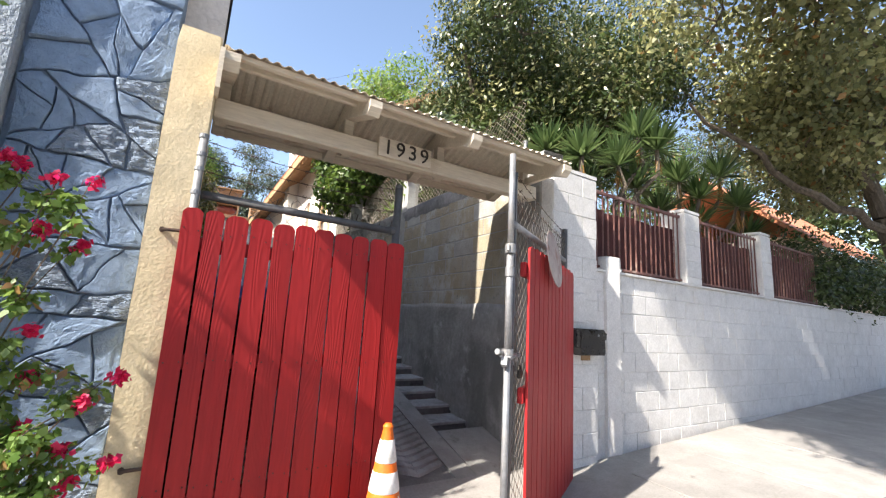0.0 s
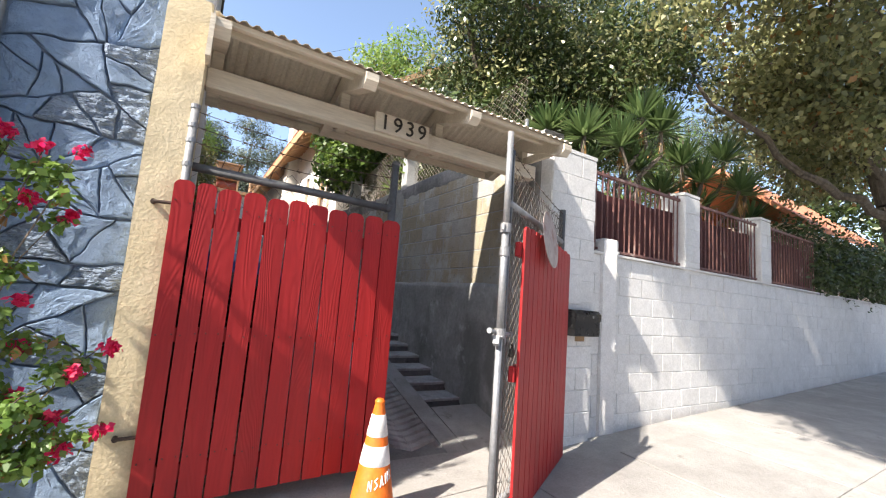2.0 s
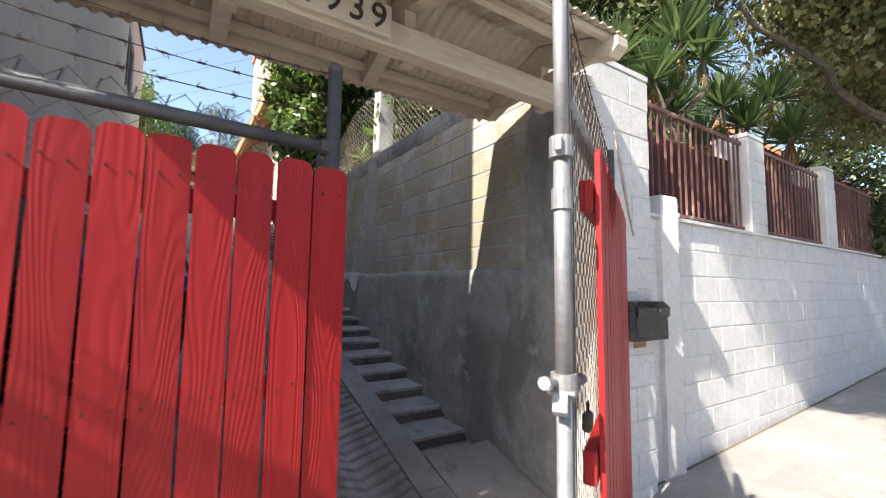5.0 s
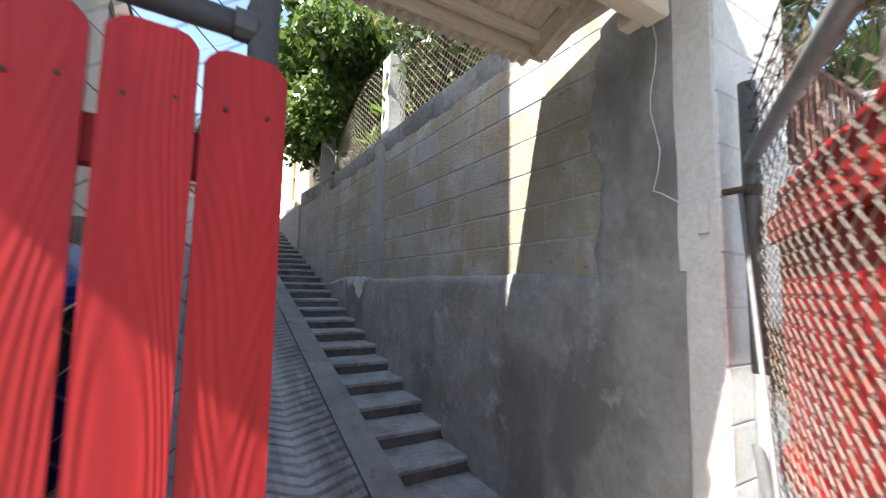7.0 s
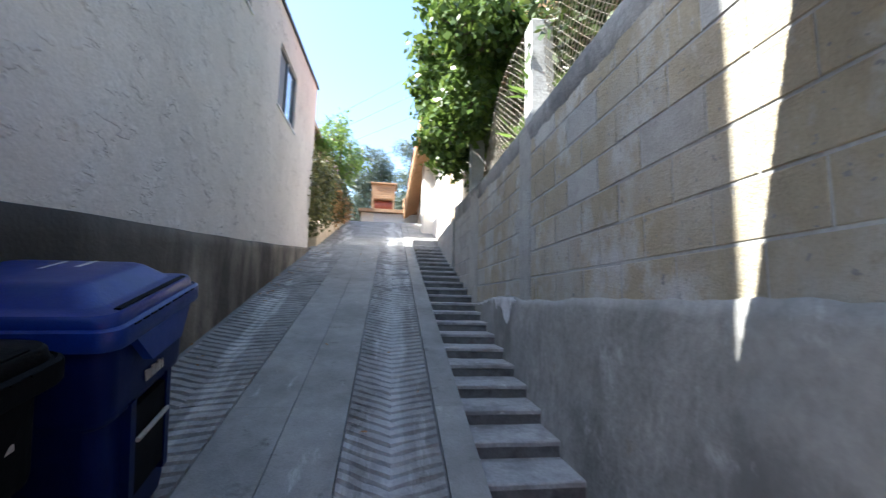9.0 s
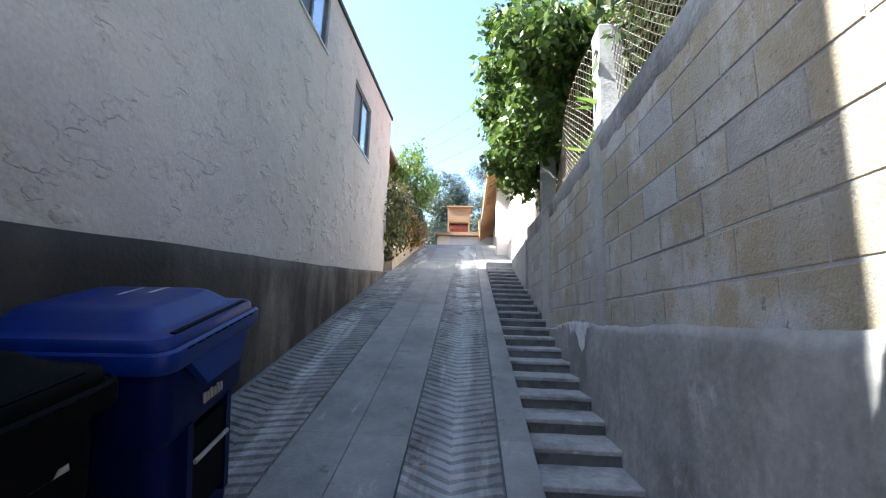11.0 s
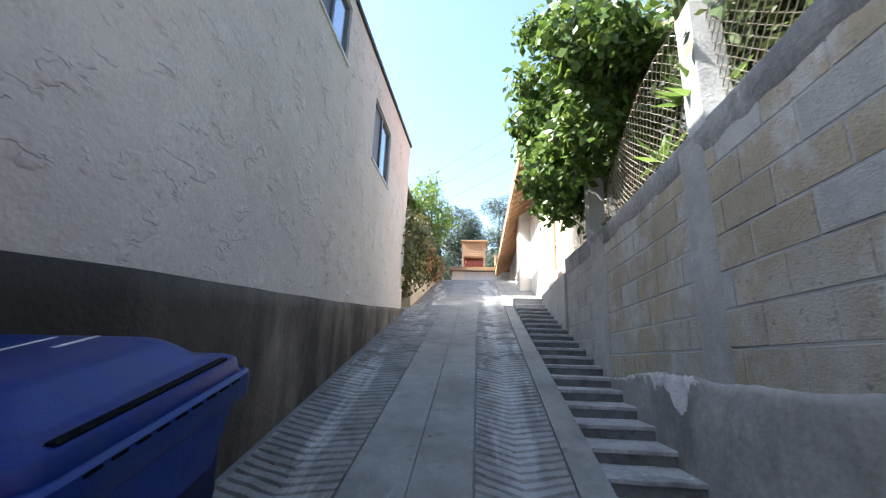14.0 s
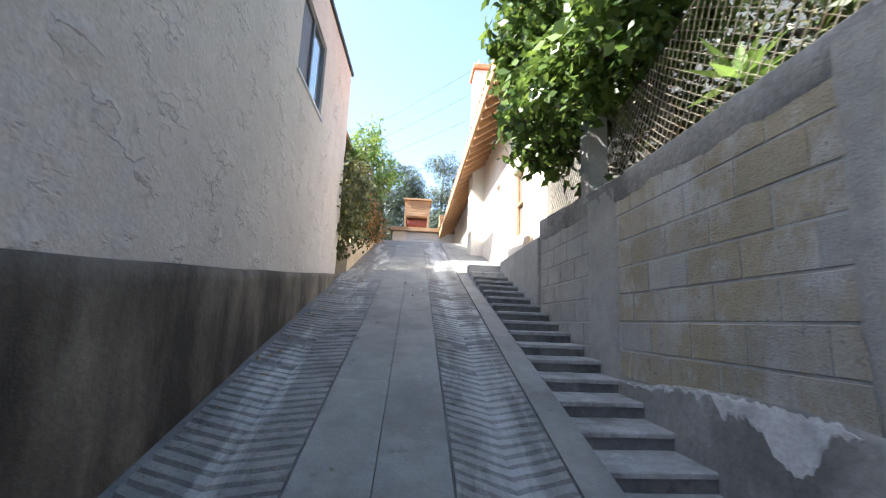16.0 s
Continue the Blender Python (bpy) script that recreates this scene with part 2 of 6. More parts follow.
ledged(STONE, 6.0, 0.11, 0.055, 30.0)
# extra near-black tone at the gate end of the plinth, gone by y 7.6
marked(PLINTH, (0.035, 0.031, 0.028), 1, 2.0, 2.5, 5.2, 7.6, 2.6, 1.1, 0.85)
ROUGHSTONE = material("blue_rough_stone", (0.19, 0.255, 0.355), (0.29, 0.365, 0.47), 8.0, 0.9, bump=1.0, grain=34, depth=0.06, stretch=(0.7, 1, 1.6), rnd=0.12)
BLUEMORTAR = material("blue_painted_mortar", (0.17, 0.23, 0.325), (0.23, 0.30, 0.40), 6.0, 0.8, bump=0.8, grain=30)
RED = material("red_painted_wood", (0.335, 0.015, 0.018), (0.40, 0.023, 0.024), 2.0, 0.54, bump=0.0, grain=22, stretch=(2.4, 2.4, 0.16), rnd=0.10, spec=0.28, stain=(0.27, 0.015, 0.018), stain_scale=2.5, stain_stretch=(2, 2, 0.5), blotch=0.1)


def wood_grain(m, lines, depth):
    """Raised growth rings under the paint, different on every board."""
    n, link = links_of(m)
    geo, info = n.new("ShaderNodeNewGeometry"), n.new("ShaderNodeObjectInfo")
    mp = n.new("ShaderNodeMapping")
    mp.inputs["Scale"].default_value = (4.2, 4.2, 0.55)
    link(geo.outputs["Position"], mp.inputs["Vector"])
    off = n.new("ShaderNodeVectorMath")
    off.operation = "MULTIPLY_ADD"
    link(info.outputs["Random"], off.inputs[0])
    off.inputs[1].default_value = (17, 9, 23)
    link(mp.outputs[0], off.inputs[2])
    t = n.new("ShaderNodeTexNoise")
    t.inputs["Scale"].default_value, t.inputs["Detail"].default_value, t.inputs["Roughness"].default_value = 0.9, 2.0, 0.4
    link(off.outputs[0], t.inputs["Vector"])
    k = n.new("ShaderNodeMath")
    k.operation = "MULTIPLY"
    k.inputs[1].default_value = lines
    link(t.outputs["Fac"], k.inputs[0])
    sn = n.new("ShaderNodeMath")
    sn.operation = "SINE"
    link(k.outputs[0], sn.inputs[0])
    fine = n.new("ShaderNodeTexNoise")
    fine.inputs["Scale"].default_value = 14
    link(off.outputs[0], fine.inputs["Vector"])
    add = n.new("ShaderNodeMath")
    add.operation = "MULTIPLY_ADD"
    add.inputs[1].default_value = 0.7
    link(fine.outputs["Fac"], add.inputs[0])
    link(sn.outputs[0], add.inputs[2])
    bp = n.new("ShaderNodeBump")
    bp.inputs["Strength"].default_value, bp.inputs["Distance"].default_value = 0.55, depth
    link(add.outputs[0], bp.inputs["Height"])
    link(bp.outputs[0], n["Principled BSDF"].inputs["Normal"])


wood_grain(RED, 240.0, 0.0006)
CREAM = material("cream_painted_wood", (0.60, 0.53, 0.42), (0.70, 0.63, 0.51), 2.0, 0.75, bump=0.4, grain=30, stretch=(0.3, 2.5, 2.5), stain=(0.38, 0.31, 0.23), stain_scale=2.2, stain_lo=0.6, stain_hi=0.75)
SHEET = material("corrugated_sheet", (0.62, 0.55, 0.44), (0.72, 0.65, 0.53), 1.5, 0.6, bump=0.15, grain=50, stain=(0.34, 0.22, 0.14), stain_scale=2.6, stain_lo=0.6, stain_hi=0.72)
GALV = material("galvanised_pipe", (0.24, 0.25, 0.265), (0.34, 0.35, 0.365), 9.0, 0.55, 0.5, bump=0.04, grain=80, stain=(0.33, 0.32, 0.31), stain_scale=6.0)
PIPE = material("grey_painted_pipe", (0.105, 0.107, 0.11), (0.155, 0.158, 0.162), 7.0, 0.6, 0.2, bump=0.1, grain=60, stain=(0.20, 0.15, 0.11), stain_scale=7.0, stain_lo=0.62, stain_hi=0.7)
WIRE = material("chainlink_wire", (0.17, 0.155, 0.14), (0.26, 0.24, 0.215), 30.0, 0.55, 0.5, bump=0.0, stain=(0.20, 0.12, 0.07), stain_scale=9.0)
PALEWIRE = material("pale_fence_wire", (0.40, 0.36, 0.30), (0.55, 0.50, 0.43), 30.0, 0.6, 0.2, bump=0.0, stain=(0.24, 0.13, 0.07), stain_scale=5.0)
RUST = material("rusty_wire", (0.07, 0.05, 0.04), (0.13, 0.09, 0.07), 30.0, 0.8, 0.3, bump=0.0)
IRON = material("brown_painted_iron", (0.15, 0.07, 0.06), (0.22, 0.105, 0.09), 5.0, 0.6, bump=0.3, grain=40, stain=(0.40, 0.30, 0.25), stain_scale=4.0, stain_lo=0.6, stain_hi=0.72)
DARKPANEL = material("dark_red_boards", (0.055, 0.014, 0.013), (0.09, 0.022, 0.02), 3.0, 0.75, bump=0.3, grain=30, stretch=(2, 2, 0.3))
BLACK = material("black_enamel", (0.012, 0.012, 0.013), (0.022, 0.022, 0.023), 8.0, 0.3, bump=0.1, grain=60)
# one blue plastic twice: shade put into the body colour, light into the lid
BLUEBIN_SHADE = material("blue_plastic_shade", (0.0013, 0.006, 0.055), (0.002, 0.009, 0.075), 4.0, 0.42, bump=0.12, grain=120, stain=(0.004, 0.010, 0.045), stain_scale=4.0, spec=0.1)
BLUEBIN_LIT = material("blue_plastic_lit", (0.004, 0.022, 0.16), (0.006, 0.03, 0.21), 4.0, 0.36, bump=0.12, grain=120, stain=(0.012, 0.032, 0.14), stain_scale=5.0, spec=0.3)
BLACKBIN = material("black_plastic", (0.0015, 0.0015, 0.002), (0.003, 0.003, 0.0035), 4.0, 0.6, bump=0.12, grain=120, spec=0.06)
ORANGE = material("orange_rubber", (0.78, 0.15, 0.015), (0.86, 0.20, 0.025), 7.0, 0.5, bump=0.1, grain=60, stain=(0.55, 0.13, 0.03), stain_scale=9.0)
REFLECT = material("white_collar", (0.74, 0.74, 0.74), (0.84, 0.84, 0.84), 9.0, 0.4, bump=0.1, grain=60, stain=(0.5, 0.5, 0.48), stain_scale=11.0)
RUBBER = material("black_rubber", (0.02, 0.02, 0.02), (0.035, 0.035, 0.035), 9.0, 0.7, bump=0.2, grain=60)
BARK = material("bark", (0.10, 0.08, 0.06), (0.20, 0.165, 0.13), 9.0, 0.95, bump=1.0, grain=30, stretch=(2, 2, 0.6), depth=0.02)
PEACH = material("peach_stucco", (0.74, 0.58, 0.43), (0.80, 0.65, 0.50), 2.0, 0.93, bump=0.5, grain=30)
HOUSEWHITE = material("white_stucco", (0.80, 0.745, 0.67), (0.86, 0.81, 0.74), 2.0, 0.93, bump=0.5, grain=30)
FASCIA = material("orange_wood", (0.50, 0.29, 0.15), (0.60, 0.37, 0.21), 3.0, 0.75, bump=0.3, grain=30, stretch=(2, 0.3, 2))
TILE = material("terracotta", (0.52, 0.19, 0.10), (0.64, 0.27, 0.15), 4.0, 0.8, bump=0.4, grain=30, rnd=0.12)
SHEDWOOD = material("weathered_boards", (0.30, 0.19, 0.11), (0.42, 0.28, 0.17), 4.0, 0.85, bump=0.4, grain=30, stretch=(0.3, 2, 2.5))
GARAGE = material("garage_white", (0.68, 0.70, 0.74), (0.75, 0.77, 0.80), 3.0, 0.7, bump=0.1, grain=40)
EARTH = material("earth", (0.13, 0.10, 0.07), (0.20, 0.155, 0.11), 2.0, 1.0, bump=0.8, grain=30, stain=(0.08, 0.09, 0.04), stain_scale=1.0)
GLASS = material("window_glass", (0.50, 0.55, 0.60), (0.54, 0.59, 0.64), 1.0, 0.05, 0.75, bump=0.0, spec=0.9)
FRAMEDARK = material("dark_frame", (0.10, 0.115, 0.14), (0.14, 0.155, 0.18), 5.0, 0.5, bump=0.05)
FRAMEWHITE = material("white_vinyl", (0.70, 0.72, 0.75), (0.76, 0.78, 0.80), 5.0, 0.4, bump=0.05)
DIGIT = material("dark_bronze", (0.035, 0.03, 0.025), (0.06, 0.05, 0.04), 9.0, 0.5, 0.3, bump=0.1)
TAR = material("black_coping", (0.03, 0.03, 0.032), (0.05, 0.05, 0.052), 6.0, 0.7, bump=0.2)
FIG = leaf_material("fig_leaf", (0.03, 0.07, 0.014), (0.13, 0.205, 0.042), 0.36, 0.38)
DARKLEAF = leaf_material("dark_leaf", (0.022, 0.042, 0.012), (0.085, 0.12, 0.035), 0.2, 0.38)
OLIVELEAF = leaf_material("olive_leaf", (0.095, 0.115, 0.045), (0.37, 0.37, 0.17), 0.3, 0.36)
LIGHTLEAF = leaf_material("light_leaf", (0.08, 0.16, 0.03), (0.17, 0.27, 0.07), 0.45)
GREYLEAF = leaf_material("grey_leaf", (0.04, 0.062, 0.042), (0.105, 0.135, 0.09), 0.2)
YUCCA = leaf_material("yucca_blade", (0.04, 0.085, 0.028), (0.14, 0.215, 0.08), 0.3, 0.4)
IVY = leaf_material("ivy_leaf", (0.03, 0.05, 0.013), (0.12, 0.115, 0.03), 0.3)
DRYLEAF = leaf_material("dry_leaf", (0.20, 0.11, 0.035), (0.34, 0.20, 0.07), 0.35)
PETAL = leaf_material("magenta_petal", (0.55, 0.008, 0.05), (0.72, 0.03, 0.12), 0.35)
# ---- shaping helpers ----
def thing(name, label, category="", group="", kind="", at=(0, 0, 0)):
    ob = new(name)
    ob.empty_display_size = 0.1
    ob.location = at
    return tagged(ob, label, category, group, kind)


def part(name, bm, mat, parent=None, label="", smooth=False):
    me = bpy.data.meshes.new(name)
    if smooth:
        for f in bm.faces:
            f.smooth = True
    bm.to_mesh(me)
    bm.free()
    me.materials.append(mat)
    ob = new(name, me)
    if parent is not None:
        ob.parent = parent
    if label:
        ob["label"] = label
    return ob


def quick(name, verts, faces, mat, parent=None, label=""):
    me = bpy.data.meshes.new(name)
    me.from_pydata(verts, [], faces)
    me.update()
    me.materials.append(mat)
    ob = new(name, me)
    if parent is not None:
        ob.parent = parent
    if label:
        ob["label"] = label
    return ob


def piece(name, mesh, parent, m):
    ob = new(name, mesh)
    ob.parent = parent
    ob.matrix_basis = m
    return ob


def box(bm, x0, y0, z0, x1, y1, z1, bevel=0.0, seg=1):
    made = bmesh.ops.create_cube(bm, size=1.0, matrix=Matrix.LocRotScale(((x0 + x1) / 2, (y0 + y1) / 2, (z0 + z1) / 2), None, (abs(x1 - x0), abs(y1 - y0), abs(z1 - z0))))
    if bevel:
        edges = list({e for v in made["verts"] for e in v.link_edges})
        bmesh.ops.bevel(bm, geom=edges, offset=bevel, segments=seg, affect="EDGES", profile=0.5)
    return bm


def boxed(x0, y0, z0, x1, y1, z1, bevel=0.0, seg=1):
    return box(bmesh.new(), x0, y0, z0, x1, y1, z1, bevel, seg)


def tube(bm, pts, r, n=8, r2=None, cap=True):
    """A pipe along the points, tapering from r to r2."""
    pts = [Vector(p) for p in pts]
    rings = []
    for i, p in enumerate(pts):
        way = (pts[min(i + 1, len(pts) - 1)] - pts[max(i - 1, 0)]).normalized()
        side = way.cross(Vector((0, 0, 1)) if abs(way.z) < 0.9 else Vector((1, 0, 0))).normalized()
        up = side.cross(way)
        rad = r if r2 is None else r + (r2 - r) * i / max(len(pts) - 1, 1)
        rings.append([bm.verts.new(p + rad * (math.cos(a) * side + math.sin(a) * up)) for a in (2 * math.pi * k / n for k in range(n))])
    for a, b in zip(rings, rings[1:]):
        for k in range(n):
            bm.faces.new((a[k], a[(k + 1) % n], b[(k + 1) % n], b[k]))
    if cap:
        bm.faces.new(list(reversed(rings[0])))
        bm.faces.new(rings[-1])
    return bm


def tubed(pts, r, n=8, r2=None):
    return tube(bmesh.new(), pts, r, n, r2)


def slab(bm, poly, lo, hi, axis="z"):
    """A polygon pushed out from lo to hi along an axis; poly gives the other two coordinates in order."""
    def put(u, v, w):
        return {"z": (u, v, w), "y": (u, w, v), "x": (w, u, v)}[axis]
    a = [bm.verts.new(put(u, v, lo)) for u, v in poly]
    b = [bm.verts.new(put(u, v, hi)) for u, v in poly]
    bm.faces.new(a)
    bm.faces.new(list(reversed(b)))
    for i in range(len(poly)):
        j = (i + 1) % len(poly)
        bm.faces.new((a[j], a[i], b[i], b[j]))
    bmesh.ops.recalc_face_normals(bm, faces=bm.faces)
    return bm


def slabbed(poly, lo, hi, axis="z"):
    return slab(bmesh.new(), poly, lo, hi, axis)


def lathe(profile, n=24):
    bm = bmesh.new()
    rings = [[bm.verts.new((r * math.cos(2 * math.pi * k / n), r * math.sin(2 * math.pi * k / n), z)) for k in range(n)] for r, z in profile]
    for a, b in zip(rings, rings[1:]):
        for k in range(n):
            bm.faces.new((a[k], a[(k + 1) % n], b[(k + 1) % n], b[k]))
    bm.faces.new(list(reversed(rings[0])))
    bm.faces.new(rings[-1])
    return bm


def sheet(name, us, vs, put, mat, parent=None, label="", smooth=True):
    """A surface over the grid us x vs."""
    verts = [put(u, v) for u in us for v in vs]
    m = len(vs)
    faces = [(i * m + j, (i + 1) * m + j, (i + 1) * m + j + 1, i * m + j + 1) for i in range(len(us) - 1) for j in range(m - 1)]
    ob = quick(name, verts, faces, mat, parent, label)
    if smooth:
        ob.data.polygons.foreach_set("use_smooth", [True] * len(faces))
    return ob


def steps_of(a, b, d):
    n = max(1, round((b - a) / d))
    return [a + (b - a) * i / n for i in range(n + 1)]


def structure(ob, label, category=""):
    return tagged(ob, label, category, kind="structure")


def wob(x, y, z=0.0, s=1.0):
    return noise.noise(Vector((x * s, y * s, z * s)))


def leaves(name, blobs, count, size, mat, parent=None, seed=1, label="", droop=0.3, narrow=0.5, shell=0.55, kind=""):
    """Many small pointed leaves filling uneven blobs (x, y, z, rx, ry, rz)."""
    rng = np.random.default_rng(seed)
    vol = np.array([(b[3] * b[4] * b[5]) ** 0.67 for b in blobs])
    which = rng.choice(len(blobs), count, p=vol / vol.sum())
    B = np.array(blobs)[which]
    d = rng.normal(size=(count, 3))
    d /= np.linalg.norm(d, axis=1)[:, None]
    rad = shell + (1 - shell) * rng.random(count) ** 0.6
    lump = 1 + 0.22 * np.sin(5 * d[:, 0] + 3 * B[:, 0]) * np.cos(4 * d[:, 2] + 2 * B[:, 1]) + 0.12 * rng.normal(size=count)
    P = B[:, :3] + d * B[:, 3:] * (rad * lump)[:, None]
    nrm = d * 0.7 + rng.normal(size=(count, 3)) * 0.55 + np.array([0, 0, 0.5])
    nrm /= np.linalg.norm(nrm, axis=1)[:, None]
    u = np.cross(nrm, rng.normal(size=(count, 3)))
    u /= np.linalg.norm(u, axis=1)[:, None]
    u[:, 2] -= droop
    u /= np.linalg.norm(u, axis=1)[:, None]
    v = np.cross(nrm, u)
    L = (size * (0.6 + 0.8 * rng.random(count)))[:, None]
    fold = nrm * L * 0.10
    verts = np.stack([P, P + u * L * 0.45 + v * L * narrow * 0.5 - fold, P + u * L - fold, P + u * L * 0.45 - v * L * narrow * 0.5 - fold], 1).reshape(-1, 3)
    me = bpy.data.meshes.new(name)
    me.vertices.add(4 * count)
    me.vertices.foreach_set("co", verts.ravel())
    me.loops.add(4 * count)
    me.loops.foreach_set("vertex_index", np.arange(4 * count, dtype=np.int32))
    me.polygons.add(count)
    me.polygons.foreach_set("loop_start", np.arange(0, 4 * count, 4, dtype=np.int32))
    me.update(calc_edges=True)
    me.materials.append(mat)
    ob = new(name, me)
    if parent is not None:
        ob.parent = parent
    return tagged(ob, label, kind=kind)


def limb(bm, a, b, r, r2, bend=0.15, n=7, seed=0):
    rng = random.Random(seed)
    a, b = Vector(a), Vector(b)
    L = (b - a).length
    pts = [a.lerp(b, t) + Vector((rng.uniform(-1, 1), rng.uniform(-1, 1), rng.uniform(-0.4, 0.4))) * bend * L * math.sin(math.pi * t) * 0.5 for t in (0, 0.2, 0.4, 0.6, 0.8, 1)]
    return tube(bm, pts, r, n, r2)


def chainlink(bm, p0, u, w, width, height, cell=0.055, r=0.0018, sag=None):
    """Woven wire: zigzag strands side by side. p0: lower corner, u: along, w: out of the plane."""
    p0, u, w = Vector(p0), Vector(u).normalized(), Vector(w).normalized()
    cell = cell * 0.5
    cols, rows = int(width / cell), int(height / cell)
    for c in range(cols + 1):
        pts = []
        for k in range(rows + 1):
            a = c * cell + (cell * 1.06 if (k + c) % 2 else -cell * 0.06)
            q = p0 + u * a + w * (0.003 if (k + c) % 2 else -0.003) + Vector((0, 0, k * cell))
            if sag:
                q += sag(a / width, k / rows)
            pts.append(q)
        tube(bm, pts, r, 3, cap=False)
    return bm


def barbed(bm, a, b, sag=0.03, r=0.0022, every=0.11, seed=0):
    rng = random.Random(seed)
    a, b = Vector(a), Vector(b)
    pts = [a.lerp(b, t / 12) - Vector((0, 0, sag * 4 * (t / 12) * (1 - t / 12))) for t in range(13)]
    tube(bm, pts, r, 4)
    n = int((b - a).length / every)
    for i in range(n):
        t = (i + 0.5) / n
        p = a.lerp(b, t) - Vector((0, 0, sag * 4 * t * (1 - t)))
        way = (b - a).normalized()
        for k in range(4):
            s = Vector((rng.uniform(-1, 1), rng.uniform(-1, 1), rng.uniform(-1, 1))).normalized() * 0.02
            tube(bm, [p + way * (0.008 * (k - 1.5)), p + way * (0.008 * (k - 1.5)) + s], 0.0016, 3)
        tube(bm, [p - way * 0.012, p + way * 0.012], 0.0045, 5)
    return bm
# ---- ground, drive and steps ----
def street_z(x, y):
    return 0.045 + 0.042 * min(max(x, -25), 45) - 0.03 * min(max(2.85 - y, 0), 7)


def drive_z(y):
    if y <= 2.9:
        return 0.13
    if y < 18.6:
        return 0.13 + 0.283 * (y - 2.9)
    return 4.573 + 0.1 * min(y - 18.6, 1.2)


def ground_z(x, y):
    if y <= 2.99:
        return street_z(x, y)
    if -0.02 <= x <= 2.95:
        return drive_z(y) - (0.22 if y < 20 else 0.05)
    if x > 2.95 and y > 10.25:
        return 2.2
    if x > 2.95:
        return 1.95 + min(0.2 * (y - 2.99), 2.6 + 0.06 * y)
    if y < 13:
        return drive_z(y) - 0.3
    return drive_z(y) - 0.1 + min(-x * 0.05, 1.0)


gx = [-900, -300, -100, -40, -20, -10, -5, -2.5, -1, -0.4, -0.02, 0.0, 0.7, 1.4, 2.2, 2.95, 2.97, 4, 5.5, 7, 9, 11, 14, 18, 25, 40, 80, 300, 900]
gy = [-900, -300, -100, -40, -20, -10, -6, -4, -3, -2, -1, 0, 1, 2, 2.85, 2.98, 3.0, 4, 5, 6, 7, 8, 9, 10, 10.2, 10.3, 11, 12, 13, 14, 16, 18, 20, 24, 30, 40, 80, 300, 900]
structure(sheet("ground", gx, gy, lambda x, y: (x, y, ground_z(x, y)), EARTH, smooth=False), "brown earth with dry patches under the planting", "ground")

# pale concrete of the street side, slabs with open joints
pave = structure(sheet("pavement", steps_of(-14, 30, 1.1), [-7, -4, -2.2, -1, 0, 0.9, 1.8, 2.4, 2.84], lambda x, y: (x, y, street_z(x, y) + 0.025 + 0.004 * wob(x, y, 0, 0.9)), PAVE), "sunlit pale concrete pavement, cracked and dusty", "pavement")
apron = structure(sheet("driveway_apron", steps_of(-0.2, 3.15, 0.16), [2.5, 2.65, 2.8, 2.95, 3.08], lambda x, y: (x, y, (street_z(x, y) + 0.031 if y < 2.7 else max(drive_z(y) + 0.0, street_z(x, 2.5) + 0.035)) + 0.003 * wob(x, y, 1, 4)), PAVE), "rough concrete apron under the gates", "pavement")

drive = structure(part("driveway", slabbed([(3.0, drive_z(3.0) - 0.16), (18.6, drive_z(18.6) - 0.16), (19.8, drive_z(19.8) - 0.16), (24.2, drive_z(24) - 0.16), (24.2, drive_z(24) - 0.03), (19.8, drive_z(19.8) - 0.03), (18.6, drive_z(18.6) - 0.03), (3.0, drive_z(3.0) - 0.03)], -0.02, 2.31, "x"), CONCRETE), "steep grey concrete driveway climbing between two walls", "driveway")


def tilt_slab(x0, x1, y0, y1, mat, name="slab", lift=0.0):
    """A cast slab lying on the slope with a narrow open joint round it."""
    g = 0.0025
    bm = slabbed([(y0 + g, drive_z(y0) - 0.03), (y1 - g, drive_z(y1) - 0.03), (y1 - g, drive_z(y1) + lift), (y0 + g, drive_z(y0) + lift)], x0 + g, x1 - g, "x")
    return part(name, bm, mat, drive)


joints = [3.06, 3.45, 4.6, 5.72, 6.86, 8.04, 9.22, 10.4, 11.6, 12.8, 14.2, 15.8, 17.2, 18.6]
for y0, y1 in zip(joints, joints[1:]):
    for x0, x1 in ((0.80, 1.17), (1.17, 1.53)):
        tilt_slab(x0, x1, y0, y1, CONCRETE)
    tilt_slab(2.10, 2.30, y0, y1, CONCRETE, "kerb_slab", 0.004)
    for x0, x1 in ((0.0, 0.80), (1.53, 2.10)):
        tilt_slab(x0, x1, y0, y1, GROOVE_DARK if y1 < 11.7 else GROOVED, "strip_slab", -0.012)
tilt_slab(2.305, 2.865, 3.02, 3.74, CONCRETE, "landing_slab", 0.006)
tilt_slab(2.305, 3.04, 12.85, 18.6, CONCRETE)
tilt_slab(0.0, 2.9, 18.6, 19.8, CONCRETE)
tilt_slab(0.0, 2.9, 19.8, 24.0, CONCRETE)


